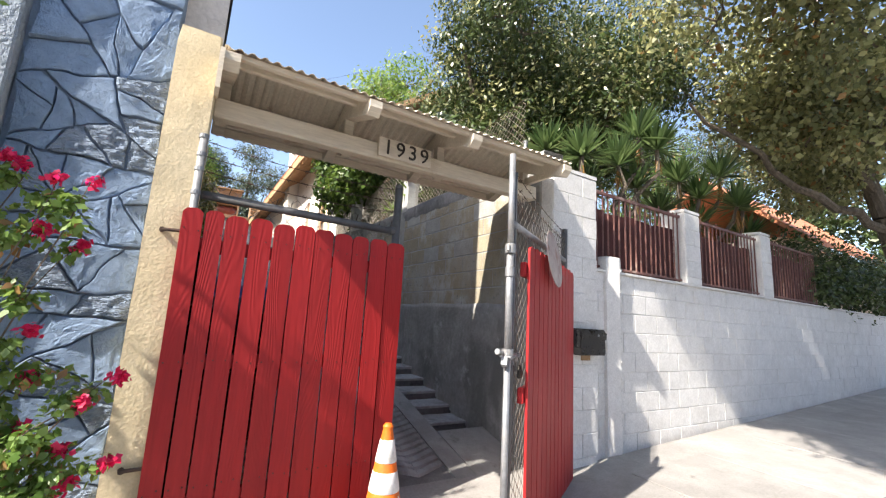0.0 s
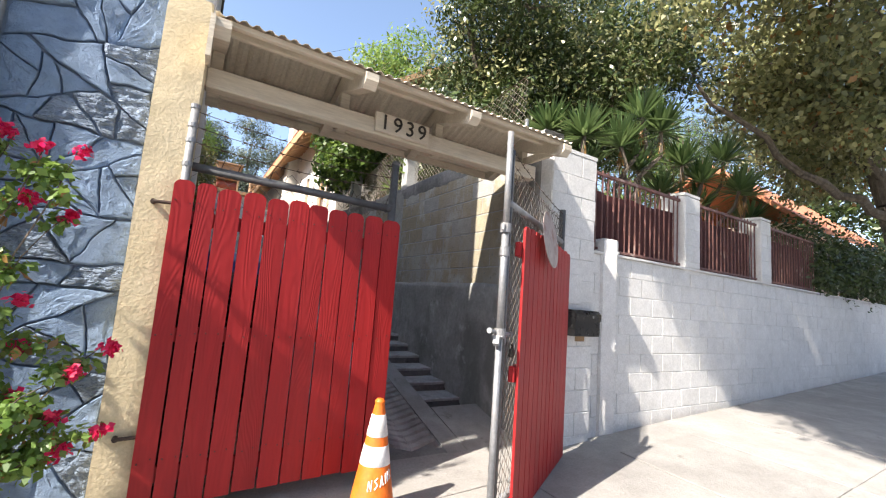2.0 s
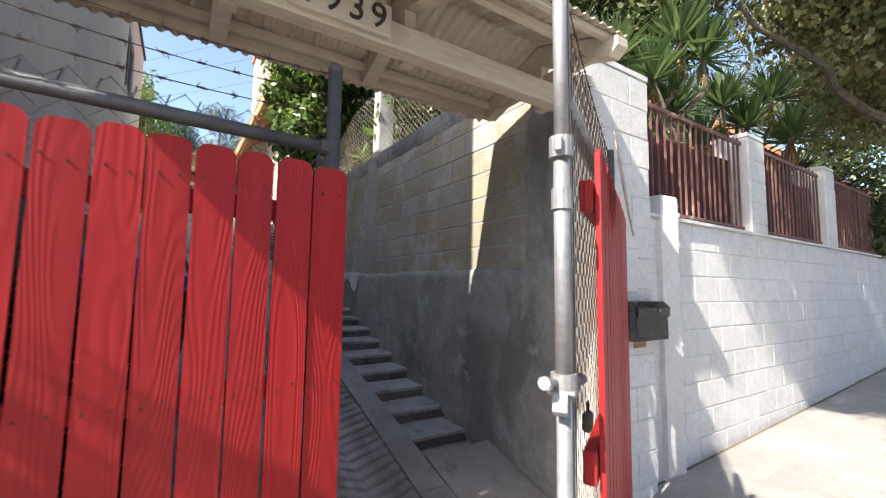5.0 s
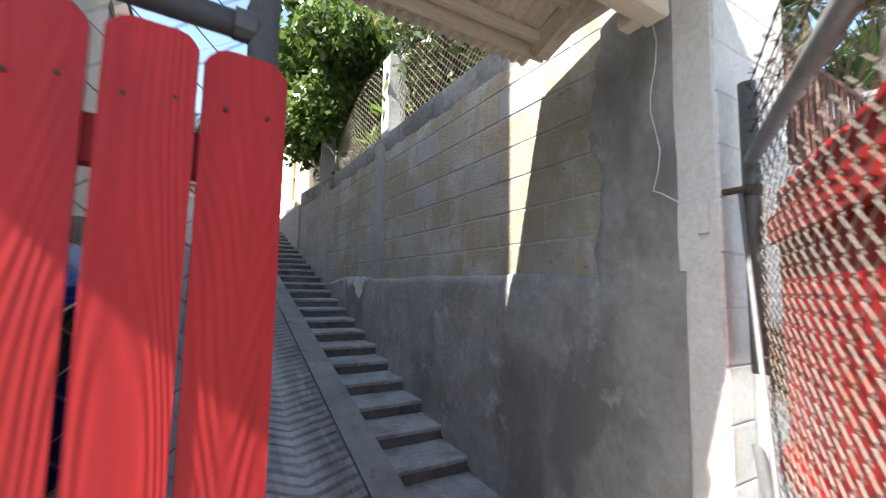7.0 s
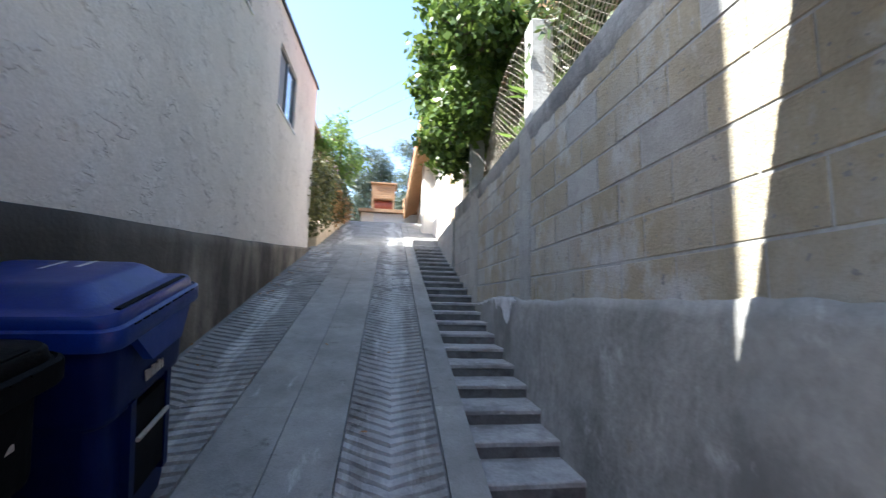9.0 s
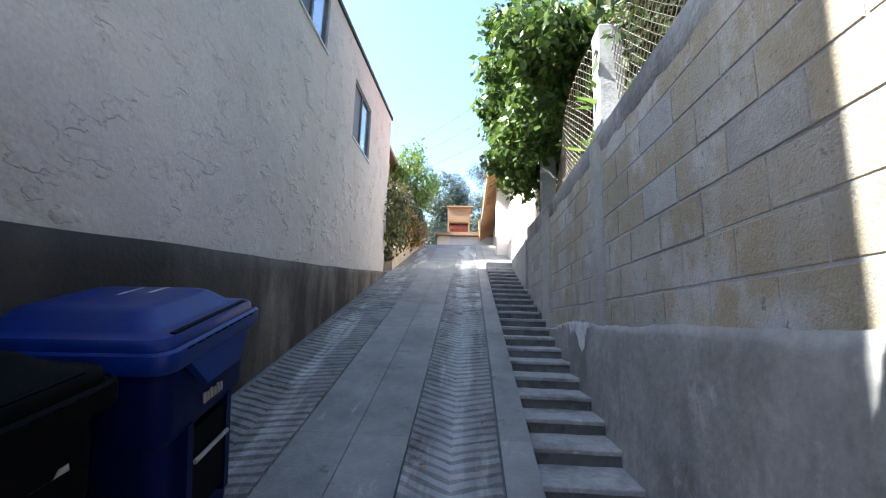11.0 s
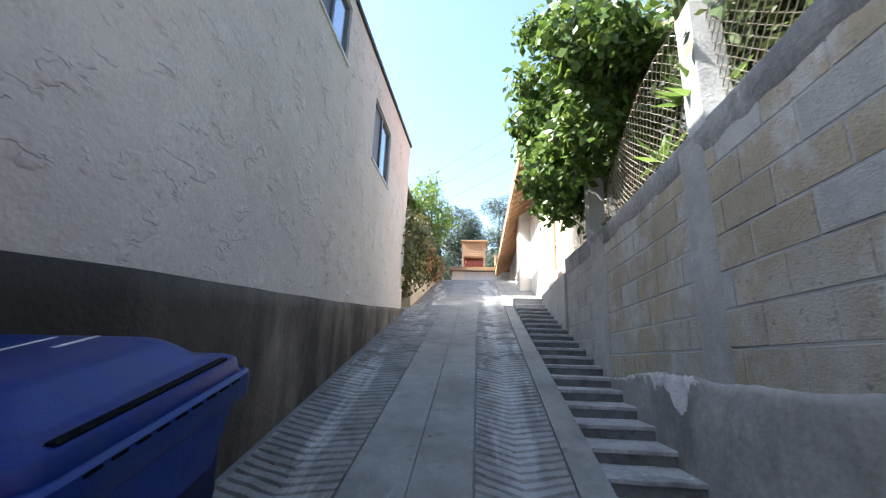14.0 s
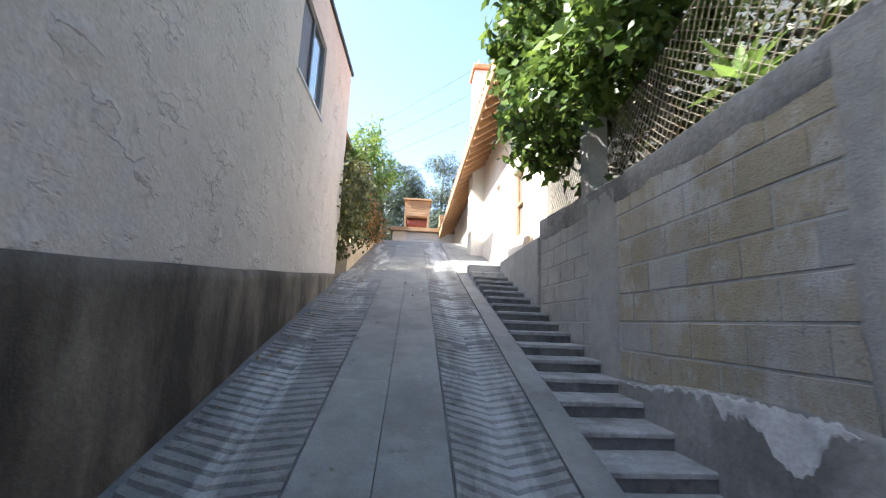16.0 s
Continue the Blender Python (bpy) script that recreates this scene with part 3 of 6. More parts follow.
def chevrons(x0, xm, x1, y0, y1, pitch, fall, mat, fade):
    """Raised herringbone ribs of a wheel track, lower at the middle line, worn away uphill."""
    verts, faces = [], []
    rng = random.Random(5)
    y = y0
    while y < y1:
        worn = min(max((y - fade) / (y1 - fade), 0), 1)
        h = 0.004 + 0.019 * (1 - worn)
        for xa, xb, da, db in ((x0, xm, fall, 0.0), (xm, x1, 0.0, fall * 0.62)):
            if rng.random() < 0.35 * worn:
                continue
            w = pitch * rng.uniform(0.64, 0.76)
            n0 = len(verts)
            segs = 4
            for k in range(segs + 1):
                t = k / segs
                x, yy = xa + (xb - xa) * t, y + da + (db - da) * t + rng.uniform(-0.003, 0.003)
                hh = h * rng.uniform(0.75, 1.1)
                for dy, dz in ((-w / 2 - 0.008, -0.02), (-w / 2 + 0.004, hh - 0.012), (w / 2 - 0.004, hh - 0.012), (w / 2 + 0.008, -0.02)):
                    verts.append((x, yy + dy, drive_z(yy + dy) + dz))
            for k in range(segs):
                for j in range(3):
                    a = n0 + 4 * k + j
                    faces.append((a, a + 4, a + 5, a + 1))
            faces.append((n0, n0 + 1, n0 + 2, n0 + 3))
            e = n0 + 4 * segs
            faces.append((e + 3, e + 2, e + 1, e))
            if y < 8.3:
                quick("rib", verts[n0:], [tuple(i - n0 for i in f) for f in faces], mat, drive)
                del verts[n0:]
                faces.clear()
        y += pitch * rng.uniform(0.96, 1.04)
    ob = quick("grooved_ribs", verts, faces, mat, drive)
    ob["kind"] = "stuff"
    return ob


chevrons(1.54, 1.805, 2.085, 3.2, 12.0, 0.082, 0.15, GROOVED, 8.0)
chevrons(0.14, 0.48, 0.79, 3.2, 12.0, 0.082, 0.12, GROOVED, 8.0)

stair = thing("steps", "worn grey concrete steps beside the driveway", "steps", kind="structure")
RUN, RISE, FIRST = 0.338, 0.105, 3.72
for i in range(25):
    y, z = FIRST + i * RUN, 0.262 + i * RISE
    rng = random.Random(i)
    prof = [(y + 0.02, z - 0.35), (y + RUN + 0.06, z - 0.35 + RISE), (y + RUN + 0.06, z + 0.006), (y + 0.008, z), (y, z - 0.006), (y, z - 0.03), (y + 0.02, z - 0.036)]
    bm = bmesh.new()
    xs = steps_of(2.29, 2.895, 0.1)
    rows = [[bm.verts.new((x, u + (0.008 * wob(x, u, i, 5.0)), w + (0.006 * wob(x, w, i + 9, 6.0) if j > 1 else 0))) for j, (u, w) in enumerate(prof)] for x in xs]
    for a, b in zip(rows, rows[1:]):
        for j in range(len(prof)):
            k = (j + 1) % len(prof)
            bm.faces.new((a[j], a[k], b[k], b[j]))
    bm.faces.new(rows[0])
    bm.faces.new(list(reversed(rows[-1])))
    bmesh.ops.recalc_face_normals(bm, faces=bm.faces)
    st = part("step", bm, STEP, stair)
    # riser face in a darker concrete tone than the tread
    part("riser", boxed(2.293, y + 0.012, z - 0.16, 2.892, y + 0.03, z - 0.034), RISER, st, "dark riser face")
ytop, ztop = FIRST + 25 * RUN, 0.262 + 25 * RISE
for i in range(2):
    part("step", boxed(2.29, ytop + 0.34 * i, ztop - 0.6, 2.9, ytop + 0.34 * (i + 1) + 0.3, ztop + 0.17 * i, 0.012), STEP, stair)

# ---- wall along the steps ----
wall_e = structure(part("wall_east", slabbed([(3.02, -0.1), (10.15, 1.6), (10.15, 3.30), (8.3, 3.18), (6.2, 3.14), (3.02, 3.10)], 2.906, 3.16, "x"), MORTAR), "retaining wall of tan blocks over grey plaster beside the steps", "wall")
cap_us = steps_of(2.93, 10.17, 0.05)


def cap_top(y):
    return (3.21 if y < 8 else 3.21 + 0.065 * (y - 8)) + 0.012 * wob(y, 2, 0, 3.0) + 0.006 * wob(y, 8, 0, 14.0)


def cap_point(y, k):
    low = 3.015 + 0.03 * wob(y, 5, 0, 2.2) + 0.025 * wob(y, 9, 0, 7.0) + (0.03 * (y - 8.2) if y > 8.2 else 0)
    rough = 0.005 * wob(y, k, 1, 9.0)
    return [(2.908, y, low - 0.02), (2.896 + rough, y, low + 0.01), (2.894 + rough, y, (low + cap_top(y)) / 2), (2.893 + rough, y, cap_top(y) - 0.02), (2.906 + rough, y, cap_top(y)), (3.16, y, cap_top(y) + 0.01), (3.18, y, 3.05)][k]


sheet("cap", cap_us, range(7), cap_point, CAP, wall_e, "grey mortar capping, uneven")


def plaster_top(y):
    return 1.665 + 0.02 * wob(y, 0, 3, 2.5) + 0.012 * wob(y, 6, 3, 11.0) + 0.04 * min(max((y - 6.3) / 0.4, 0), 1) - max(0, y - 7.2) * 0.09


def plaster_point(y, k):
    t = k / 22
    zb = drive_z(y) - 0.15
    z = zb + (plaster_top(y) - zb) * min(t * 1.05, 1)
    x = 2.872 + 0.010 * wob(y, z, 0, 2.0) + 0.004 * wob(y, z, 4, 8.0)
    return (2.93 if k == 22 else x + (0.012 if k == 21 else 0), y, z)


sheet("plaster", steps_of(2.925, 8.35, 0.05), range(23), plaster_point, PLASTER, wall_e, "mottled grey cement plaster")
# plastered bands: at the gate end and two pilasters
def ragged(z, seed, wide):
    return wide * (wob(z, seed, 1, 2.3) + 0.5 * wob(z, seed, 4, 8.0) + 0.3 * wob(z, seed, 6, 21.0))


for y0, y1, zb, zt, wide, tone in ((2.925, 3.36, 1.6, 3.1, 0.09, PLASTER), (6.03, 6.38, 1.5, 3.15, 0.035, GREYBLOCK), (8.10, 8.72, 1.6, 3.15, 0.03, GREYBLOCK)):
    face = 2.876 if y0 < 3 else 2.893
    us, vs = steps_of(0, 1, 0.1), steps_of(zb, zt, 0.03)
    sheet("pilaster", us, vs, lambda u, z: (face + 0.006 * wob(u, z, 7, 4.0) + 0.003 * wob(u, z, y0, 15.0) + (2.916 - face if u in (0, 1) else 0), (y0 + (ragged(z, y0, wide) if y0 > 3 else 0)) * (1 - u) + (y1 + ragged(z, y1, wide)) * u, z), tone, wall_e, "cement-smeared band over the blocks")

# ---- street wall ----
wall_s = structure(part("wall_south", slabbed([(2.93, -0.1), (30, 1.0), (30, 2.05), (2.93, 2.05)], 2.90, 3.08, "y"), WHITE), "white painted block wall along the pavement", "wall")


def pier(name, x0, x1, z0, z1, label, face=2.885):
    th = structure(part(name, boxed(x0, face, z0, x1, 3.2, z1 - 0.05, 0.006), WHITE), label, "pillar")
    part("capstone", slabbed([(face - 0.006, z1 - 0.045), (3.21, z1 - 0.045), (3.21, z1 - 0.01), (3.04, z1), (face - 0.006, z1 - 0.01)], x0 - 0.006, x1 + 0.006, "x"), WHITE, th)
    return th


pier_a = pier("gate_pier", 2.892, 3.52, 0.0, 3.03, "white painted block pier beside the gate", 2.80)
pier_b = pier("pillar", 5.33, 5.68, 2.0, 3.05, "white block pillar between railings")
pier_c = pier("pillar", 7.43, 7.76, 2.0, 3.08, "white block pillar between railings")
sill = part("sill", slabbed([(2.86, 2.05), (3.1, 2.05), (3.1, 2.085), (2.86, 2.072)], 3.55, 30, "x"), WHITE, wall_s, "white mortar sill under the railings")

# ---- neighbour's building ----
def wall_w_top(y):
    return 6.0 if y < 7.9 else 6.0 + 0.078 * (y - 7.9)


wb = bmesh.new()
for y0, y1, z0, z1 in ((3.06, 3.37, 0, 4.1), (3.37, 6.72, 0, 9), (6.72, 7.68, 0, 5.04), (6.72, 7.68, 5.8, 9), (7.68, 9.02, 0, 9), (9.02, 10.12, 0, 4.52), (9.02, 10.12, 5.52, 9), (10.12, 12.0, 0, 9)):
    mids = sorted({y0, y1, *([7.9] if y0 < 7.9 < y1 else [])})
    for ya, yb in zip(mids, mids[1:]):
        slab(wb, [(ya, z0), (yb, z0), (yb, min(z1, wall_w_top(yb))), (ya, min(z1, wall_w_top(ya)))], -0.3, -0.005, "x")
wall_w = structure(part("wall_west", wb, STUCCO), "tall pale rough stucco side wall of the neighbouring building", "wall")


def plinth_top(y):
    return 2.0 + 0.088 * (y - 4.5) + (0.016 * (y - 9) if y > 9 else 0) + 0.012 * wob(y, 3, 0, 1.5)


def plinth_point(y, k):
    zt, zb = plinth_top(y), drive_z(y) - 0.15
    if k == 12:
        return (0.0, y, zt + 0.012)
    z = zb + (zt - zb) * k / 11
    return (0.075 + 0.012 * wob(y, z, 2, 1.2) + 0.004 * wob(y, z, 5, 7) - (0.012 if k == 11 else 0), y, z)


plinth = structure(sheet("plinth", steps_of(2.98, 12.35, 0.08), range(13), plinth_point, PLINTH), "black-stained concrete plinth at the foot of the wall, darker towards the gate", "plinth")
structure(part("garden_wall", slabbed([(12.36, 2.4), (19.0, 4.2), (19.0, 5.25), (15.2, 4.15), (12.36, 3.22)], -0.18, 0.12, "x"), CREAMWALL), "low cream stucco garden wall rising beside the drive", "wall")
coping = structure(part("coping", slabbed([(3.37, 5.99), (7.9, 5.99), (12.04, wall_w_top(12.04) - 0.01), (12.04, wall_w_top(12.04) + 0.05), (7.9, 6.05), (3.37, 6.05)], -0.34, 0.03, "x"), TAR), "thin black roof edging along the parapet", "coping")
front = structure(part("wall_front", boxed(-0.9, 2.90, -0.5, -0.24, 3.06, 4.35), BLUEMORTAR), "front wall faced with blue painted natural stones", "wall")
front_b = structure(part("wall_front_stucco", boxed(-9, 2.80, -0.5, -0.9, 3.06, 4.35, 0.01), material("blue_stucco", (0.24, 0.29, 0.355), (0.32, 0.375, 0.44), 5.0, 0.8, bump=1.0, grain=45, depth=0.02)), "rough blue-grey stucco front of the neighbouring building", "wall")
backb = structure(part("wall_north", boxed(-9, 11.8, 0, -0.3, 12.0, 6.3), STUCCO), "plain stucco back wall", "wall")
sideb = structure(part("wall_far_west", boxed(-9.2, 2.9, -0.5, -9.0, 12.0, 6.3), STUCCO), "plain stucco side wall", "wall")
roofb = structure(part("flat_roof", boxed(-9, 3.5, 5.6, -0.3, 11.8, 5.8), TAR), "dark flat roof of the neighbouring building", "roof")

# sliding windows in the side wall
for y0, y1, z0, z1 in ((6.72, 7.68, 5.04, 5.8), (9.02, 10.12, 4.52, 5.52)):
    win = structure(thing("window", "sliding window with dark frame and sky-reflecting pane", "window"), "sliding window with dark frame and sky-reflecting pane", "window")
    ym = (y0 + y1) / 2
    bm = bmesh.new()
    for a in ((y0, z0, y1, z0 + 0.04), (y0, z1 - 0.04, y1, z1), (y0, z0 + 0.04, y0 + 0.04, z1 - 0.04), (y1 - 0.04, z0 + 0.04, y1, z1 - 0.04), (ym - 0.025, z0 + 0.04, ym + 0.025, z1 - 0.04)):
        box(bm, -0.09, a[0], a[1], -0.03, a[2], a[3], 0.004)
    part("window_frame", bm, FRAMEDARK, win)
    part("insect_screen", boxed(-0.062, y0 + 0.04, z0 + 0.04, -0.058, ym - 0.025, z1 - 0.04), FRAMEDARK, win, "dark insect screen")
    part("pane", boxed(-0.062, ym + 0.025, z0 + 0.04, -0.056, y1 - 0.04, z1 - 0.04), GLASS, win, "glass reflecting the sky")
    part("window_sill", boxed(-0.06, y0 - 0.03, z0 - 0.03, 0.02, y1 + 0.03, z0 - 0.002, 0.004), FRAMEWHITE, win)
structure(part("wall_inner", boxed(-9, 3.37, 3.9, -0.3, 3.5, 6.0), STUCCO), "plain upper stucco wall behind the stone front", "wall")
structure(part("ledge_roof", boxed(-9, 3.06, 4.0, -0.3, 3.37, 4.1), TAR), "narrow dark ledge behind the stone front", "roof")
# ---- gate post and canopy ----
bm = bmesh.new()
zs = steps_of(-0.05, 3.11, 0.12)
rows = []
for i, z in enumerate(zs):
    s = 0.012 if i == len(zs) - 1 else 0.0
    ring = [(-0.235 + s, 2.765 + s), (-0.115, 2.762 + s), (-0.012 - s, 2.765 + s), (0.0 - s, 2.78 + s), (0.0 - s, 3.08 - s), (-0.235 + s, 3.08 - s)]
    rows.append([bm.verts.new((x + 0.004 * wob(x, z, 1, 4), y + 0.004 * wob(x, z, 3, 5), z)) for x, y in ring])
for a, b in zip(rows, rows[1:]):
    for k in range(6):
        bm.faces.new((a[k], a[(k + 1) % 6], b[(k + 1) % 6], b[k]))
bm.faces.new(rows[-1])
tagged(part("gate_post", bm, YELLOW), "yellow stuccoed masonry gate post beside the stone wall", "post", kind="structure")

canopy = thing("gate_canopy", "cream painted gable canopy with corrugated sheet over the gateway", "canopy")
RIDGE_Y, RIDGE_Z = 3.0, 3.06


def roof_z(y):
    return RIDGE_Z - 0.36 * (RIDGE_Y - y) if y < RIDGE_Y else RIDGE_Z - 0.36 * (y - RIDGE_Y)


for y0, y1 in ((2.44, RIDGE_Y), (RIDGE_Y, 3.70)):
    us = steps_of(0.005, 2.75, 0.0167)
    verts, faces = [], []
    for x in us:
        w = 0.011 * math.sin(2 * math.pi * x / 0.0668)
        for y in (y0, y1):
            verts += [(x, y, roof_z(y) + w + 0.012), (x, y, roof_z(y) + w + 0.014)]
    for i in range(len(us) - 1):
        a, b = 4 * i, 4 * i + 4
        faces += [(a, b, b + 2, a + 2), (a + 1, a + 3, b + 3, b + 1), (a, a + 1, b + 1, b), (a + 2, b + 2, b + 3, a + 3)]
    quick("roof_sheet", verts, faces, SHEET, canopy, "corrugated sheet, painted cream, rusty at the edge")
part("ridge_cap", slabbed([(RIDGE_Y - 0.12, RIDGE_Z - 0.005), (RIDGE_Y, RIDGE_Z + 0.035), (RIDGE_Y + 0.12, RIDGE_Z - 0.005), (RIDGE_Y, RIDGE_Z + 0.028)], 0.0, 2.75, "x"), SHEET, canopy)
part("beam", boxed(0.0, 2.87, 2.635, 2.745, 2.97, 2.765, 0.008), CREAM, canopy)
for y, dp in ((2.50, 0.035), (2.70, 0.05), (3.30, 0.06), (3.50, 0.06)):
    part("purlin", boxed(0.02, y - 0.02, roof_z(y) - dp, 2.735, y + 0.02, roof_z(y) - 0.004, 0.004), CREAM, canopy)
for x in (0.05, 0.90, 1.72, 2.69):
    for s in (-1, 1):
        y_out = 2.43 if s < 0 else 3.56
        d = abs(RIDGE_Y - y_out)
        poly = [(RIDGE_Y, RIDGE_Z - 0.01), (y_out, roof_z(y_out) - 0.012), (y_out, roof_z(y_out) - 0.06), (y_out - s * 0.05, roof_z(y_out) - 0.105), (RIDGE_Y, RIDGE_Z - 0.13)]
        part("rafter", slabbed(poly, x - 0.042 if s < 0 else x - 0.040, x + 0.042 if s < 0 else x + 0.040, "x"), CREAM, canopy)
    part("king_post", boxed(x - 0.035, 2.975, 2.64, x + 0.035, 3.04, RIDGE_Z - 0.10, 0.004), CREAM, canopy)
part("barge_board", slabbed([(2.41, roof_z(2.41) - 0.005), (RIDGE_Y, RIDGE_Z - 0.005), (RIDGE_Y, RIDGE_Z - 0.27), (2.41, roof_z(2.41) - 0.24)], -0.012, 0.012, "x"), CREAM, canopy)
part("tie", boxed(2.67, 2.50, 2.79, 2.71, 3.5, 2.86, 0.004), CREAM, canopy)
part("fascia", boxed(0.01, 3.545, roof_z(3.56) - 0.09, 2.74, 3.565, roof_z(3.56), 0.003), CREAM, canopy)
for x in (0.47, 1.31, 2.2):
    part("panel_joint", boxed(x, 2.45, roof_z(2.45) - 0.012, x + 0.008, 2.46, roof_z(2.45) - 0.004), CREAM, canopy)

plate = thing("house_number", "cream board with dark numerals fixed to the canopy beam", "sign", at=(1.10, 2.855, 2.655))
part("board", boxed(0, -0.014, 0, 0.455, 0.012, 0.15, 0.004), CREAM, plate)


def lettering(text, size, at, rot, mat, parent, name="numeral", depth=0.004, bold=0.0):
    cu = bpy.data.curves.new(name, "FONT")
    cu.body, cu.size, cu.extrude, cu.offset = text, size, depth, bold
    cu.align_x, cu.align_y = "CENTER", "CENTER"
    tmp = bpy.data.objects.new(name, cu)
    me = bpy.data.meshes.new_from_object(tmp)
    bpy.data.objects.remove(tmp)
    me.materials.clear()
    me.materials.append(mat)
    ob = new(name, me)
    ob.parent = parent
    ob.matrix_basis = pose(*at, *rot)
    return ob


for i, ch in enumerate("1939"):
    lettering(ch, 0.165, (0.075 + 0.105 * i, -0.018, 0.074), (90, 0, 0), DIGIT, plate, bold=0.0)

# ---- left gate leaf ----
def dog_ear(w, h, t, cut=0.028):
    """A fence board with clipped corners and worn edges."""
    e = 0.004
    bm = slabbed([(-w / 2 + e, 0), (w / 2 - e, 0), (w / 2, e), (w / 2, h - cut), (w / 2 - 0.22 * cut, h - 0.62 * cut), (w / 2 - 0.6 * cut, h - 0.2 * cut), (w / 2 - 1.2 * cut, h), (-w / 2 + 1.2 * cut, h), (-w / 2 + 0.6 * cut, h - 0.2 * cut), (-w / 2 + 0.22 * cut, h - 0.62 * cut), (-w / 2, h - cut), (-w / 2, e)], -t / 2, t / 2, "y")
    return bm


leaf_l = thing("gate_leaf", "closed gate leaf of bright red dog-eared boards on a pipe frame", "gate", "red gate leaves", at=(0, 0, 0))
LEAF_Y = 2.723
leaf_l.matrix_world = pose(-0.06, 2.715, 0, 0, 0, 4.2) @ pose(0.06, -2.715, 0)
rng = random.Random(3)
EDGES = (-0.068, 0.042, 0.150, 0.282, 0.418, 0.553, 0.688, 0.822, 0.955, 1.082, 1.222, 1.374)
for xa, xb in zip(EDGES, EDGES[1:]):
    x, w = (xa + xb) / 2, xb - xa - rng.uniform(0.007, 0.013)
    h = 1.735 + 0.012 * rng.uniform(-1, 1)
    ob = part("board", dog_ear(w, h, 0.016, rng.uniform(0.024, 0.034)), RED, leaf_l)
    ob.matrix_basis = pose(x, LEAF_Y + rng.uniform(-0.003, 0.003), 0.265 + rng.uniform(-0.008, 0.008), 0, rng.uniform(-0.2, 0.2), rng.uniform(-0.8, 0.8))
    for z in (0.50, 1.15, 1.875):
        for dx in (-0.034 + rng.uniform(-0.008, 0.004), 0.032 + rng.uniform(-0.012, 0.006)):
            dz = rng.uniform(-0.012, 0.012)
            part("nail", tubed([(x + dx, LEAF_Y - 0.0125, z + dz), (x + dx, LEAF_Y - 0.007, z + dz)], 0.0042, 6), DIGIT, leaf_l)
for z in (0.42, 1.15, 1.80):
    part("rail", boxed(-0.05, LEAF_Y + 0.012, z - 0.04, 1.335, LEAF_Y + 0.048, z + 0.04, 0.003), RED, leaf_l)
part("end_pipe", tubed([(1.338, 2.815, 0.20), (1.338, 2.815, 2.455)], 0.030, 14), PIPE, leaf_l, smooth=True)
part("pipe_cap", lathe([(0.031, 0), (0.031, 0.02), (0.02, 0.035), (0.004, 0.04)], 12), PIPE, leaf_l, smooth=True).location = (1.338, 2.815, 2.45)
part("top_pipe", tubed([(-0.02, 2.815, 2.11), (1.338, 2.815, 2.105)], 0.027, 12), PIPE, leaf_l, smooth=True)
part("bottom_pipe", tubed([(-0.035, 2.815, 0.36), (1.338, 2.815, 0.36)], 0.021, 10), PIPE, leaf_l, smooth=True)
part("hinge_pipe", tubed([(-0.022, 2.742, 0.16), (-0.022, 2.742, 2.44)], 0.022, 12), GALV, leaf_l, smooth=True)
for z in (2.44, 2.33, 2.24, 2.10):
    part("clamp", tubed([(-0.022, 2.742, z - 0.012), (-0.022, 2.742, z + 0.012)], 0.0265, 12), GALV, leaf_l)
part("tee_clamp", tubed([(1.28, 2.815, 2.108), (1.32, 2.815, 2.107)], 0.033, 10), PIPE, leaf_l)
part("chainlink", chainlink(bmesh.new(), (0.0, 2.832, 0.36), (1, 0, 0), (0, 1, 0), 1.28, 1.86, 0.105, 0.0022), WIRE, leaf_l, "rusting chain-link wire")
bm = bmesh.new()
for k, z in enumerate((2.24, 2.33, 2.42)):
    barbed(bm, (-0.02, 2.75, z), (1.338, 2.815, z + 0.02), 0.035, seed=k)
part("barbed_wire", bm, RUST, leaf_l, "three strands of rusty barbed wire")
for k in range(14):
    x = 0.06 + k * 0.095
    part("wire_end", tubed([(x, 2.842, 2.11), (x + 0.012, 2.85, 2.16), (x + 0.02, 2.85, 2.19)], 0.0026, 4), RUST, leaf_l)
for z in (0.62, 1.86):
    bm = bmesh.new()
    tube(bm, [(-0.15, 2.77, z), (-0.15, 2.735, z)], 0.014, 8)
    tube(bm, [(-0.15, 2.74, z), (-0.05, 2.735, z + 0.005)], 0.010, 8)
    part("hinge_bolt", bm, RUST, leaf_l, "rusty hinge bolt in the post")

# ---- right gate leaf, standing open ----
FREE, HINGE = Vector((1.636, 1.925, 0)), Vector((2.965, 2.72, 0))
U = (HINGE - FREE).normalized()
N = Vector((U.y, -U.x, 0))
LEN = (HINGE - FREE).length
leaf_r = thing("gate_leaf", "open gate leaf of red boards with chain-link and galvanised frame", "gate", "red gate leaves")
R = Matrix((( U.x, -N.x, 0, FREE.x), (U.y, -N.y, 0, FREE.y), (0, 0, 1, 0), (0, 0, 0, 1)))
leaf_r.matrix_world = R
LOW = 0.14


def pipe(name, pts, r, mat=GALV, n=14, label=""):
    return part(name, tubed(pts, r, n), mat, leaf_r, label, True)


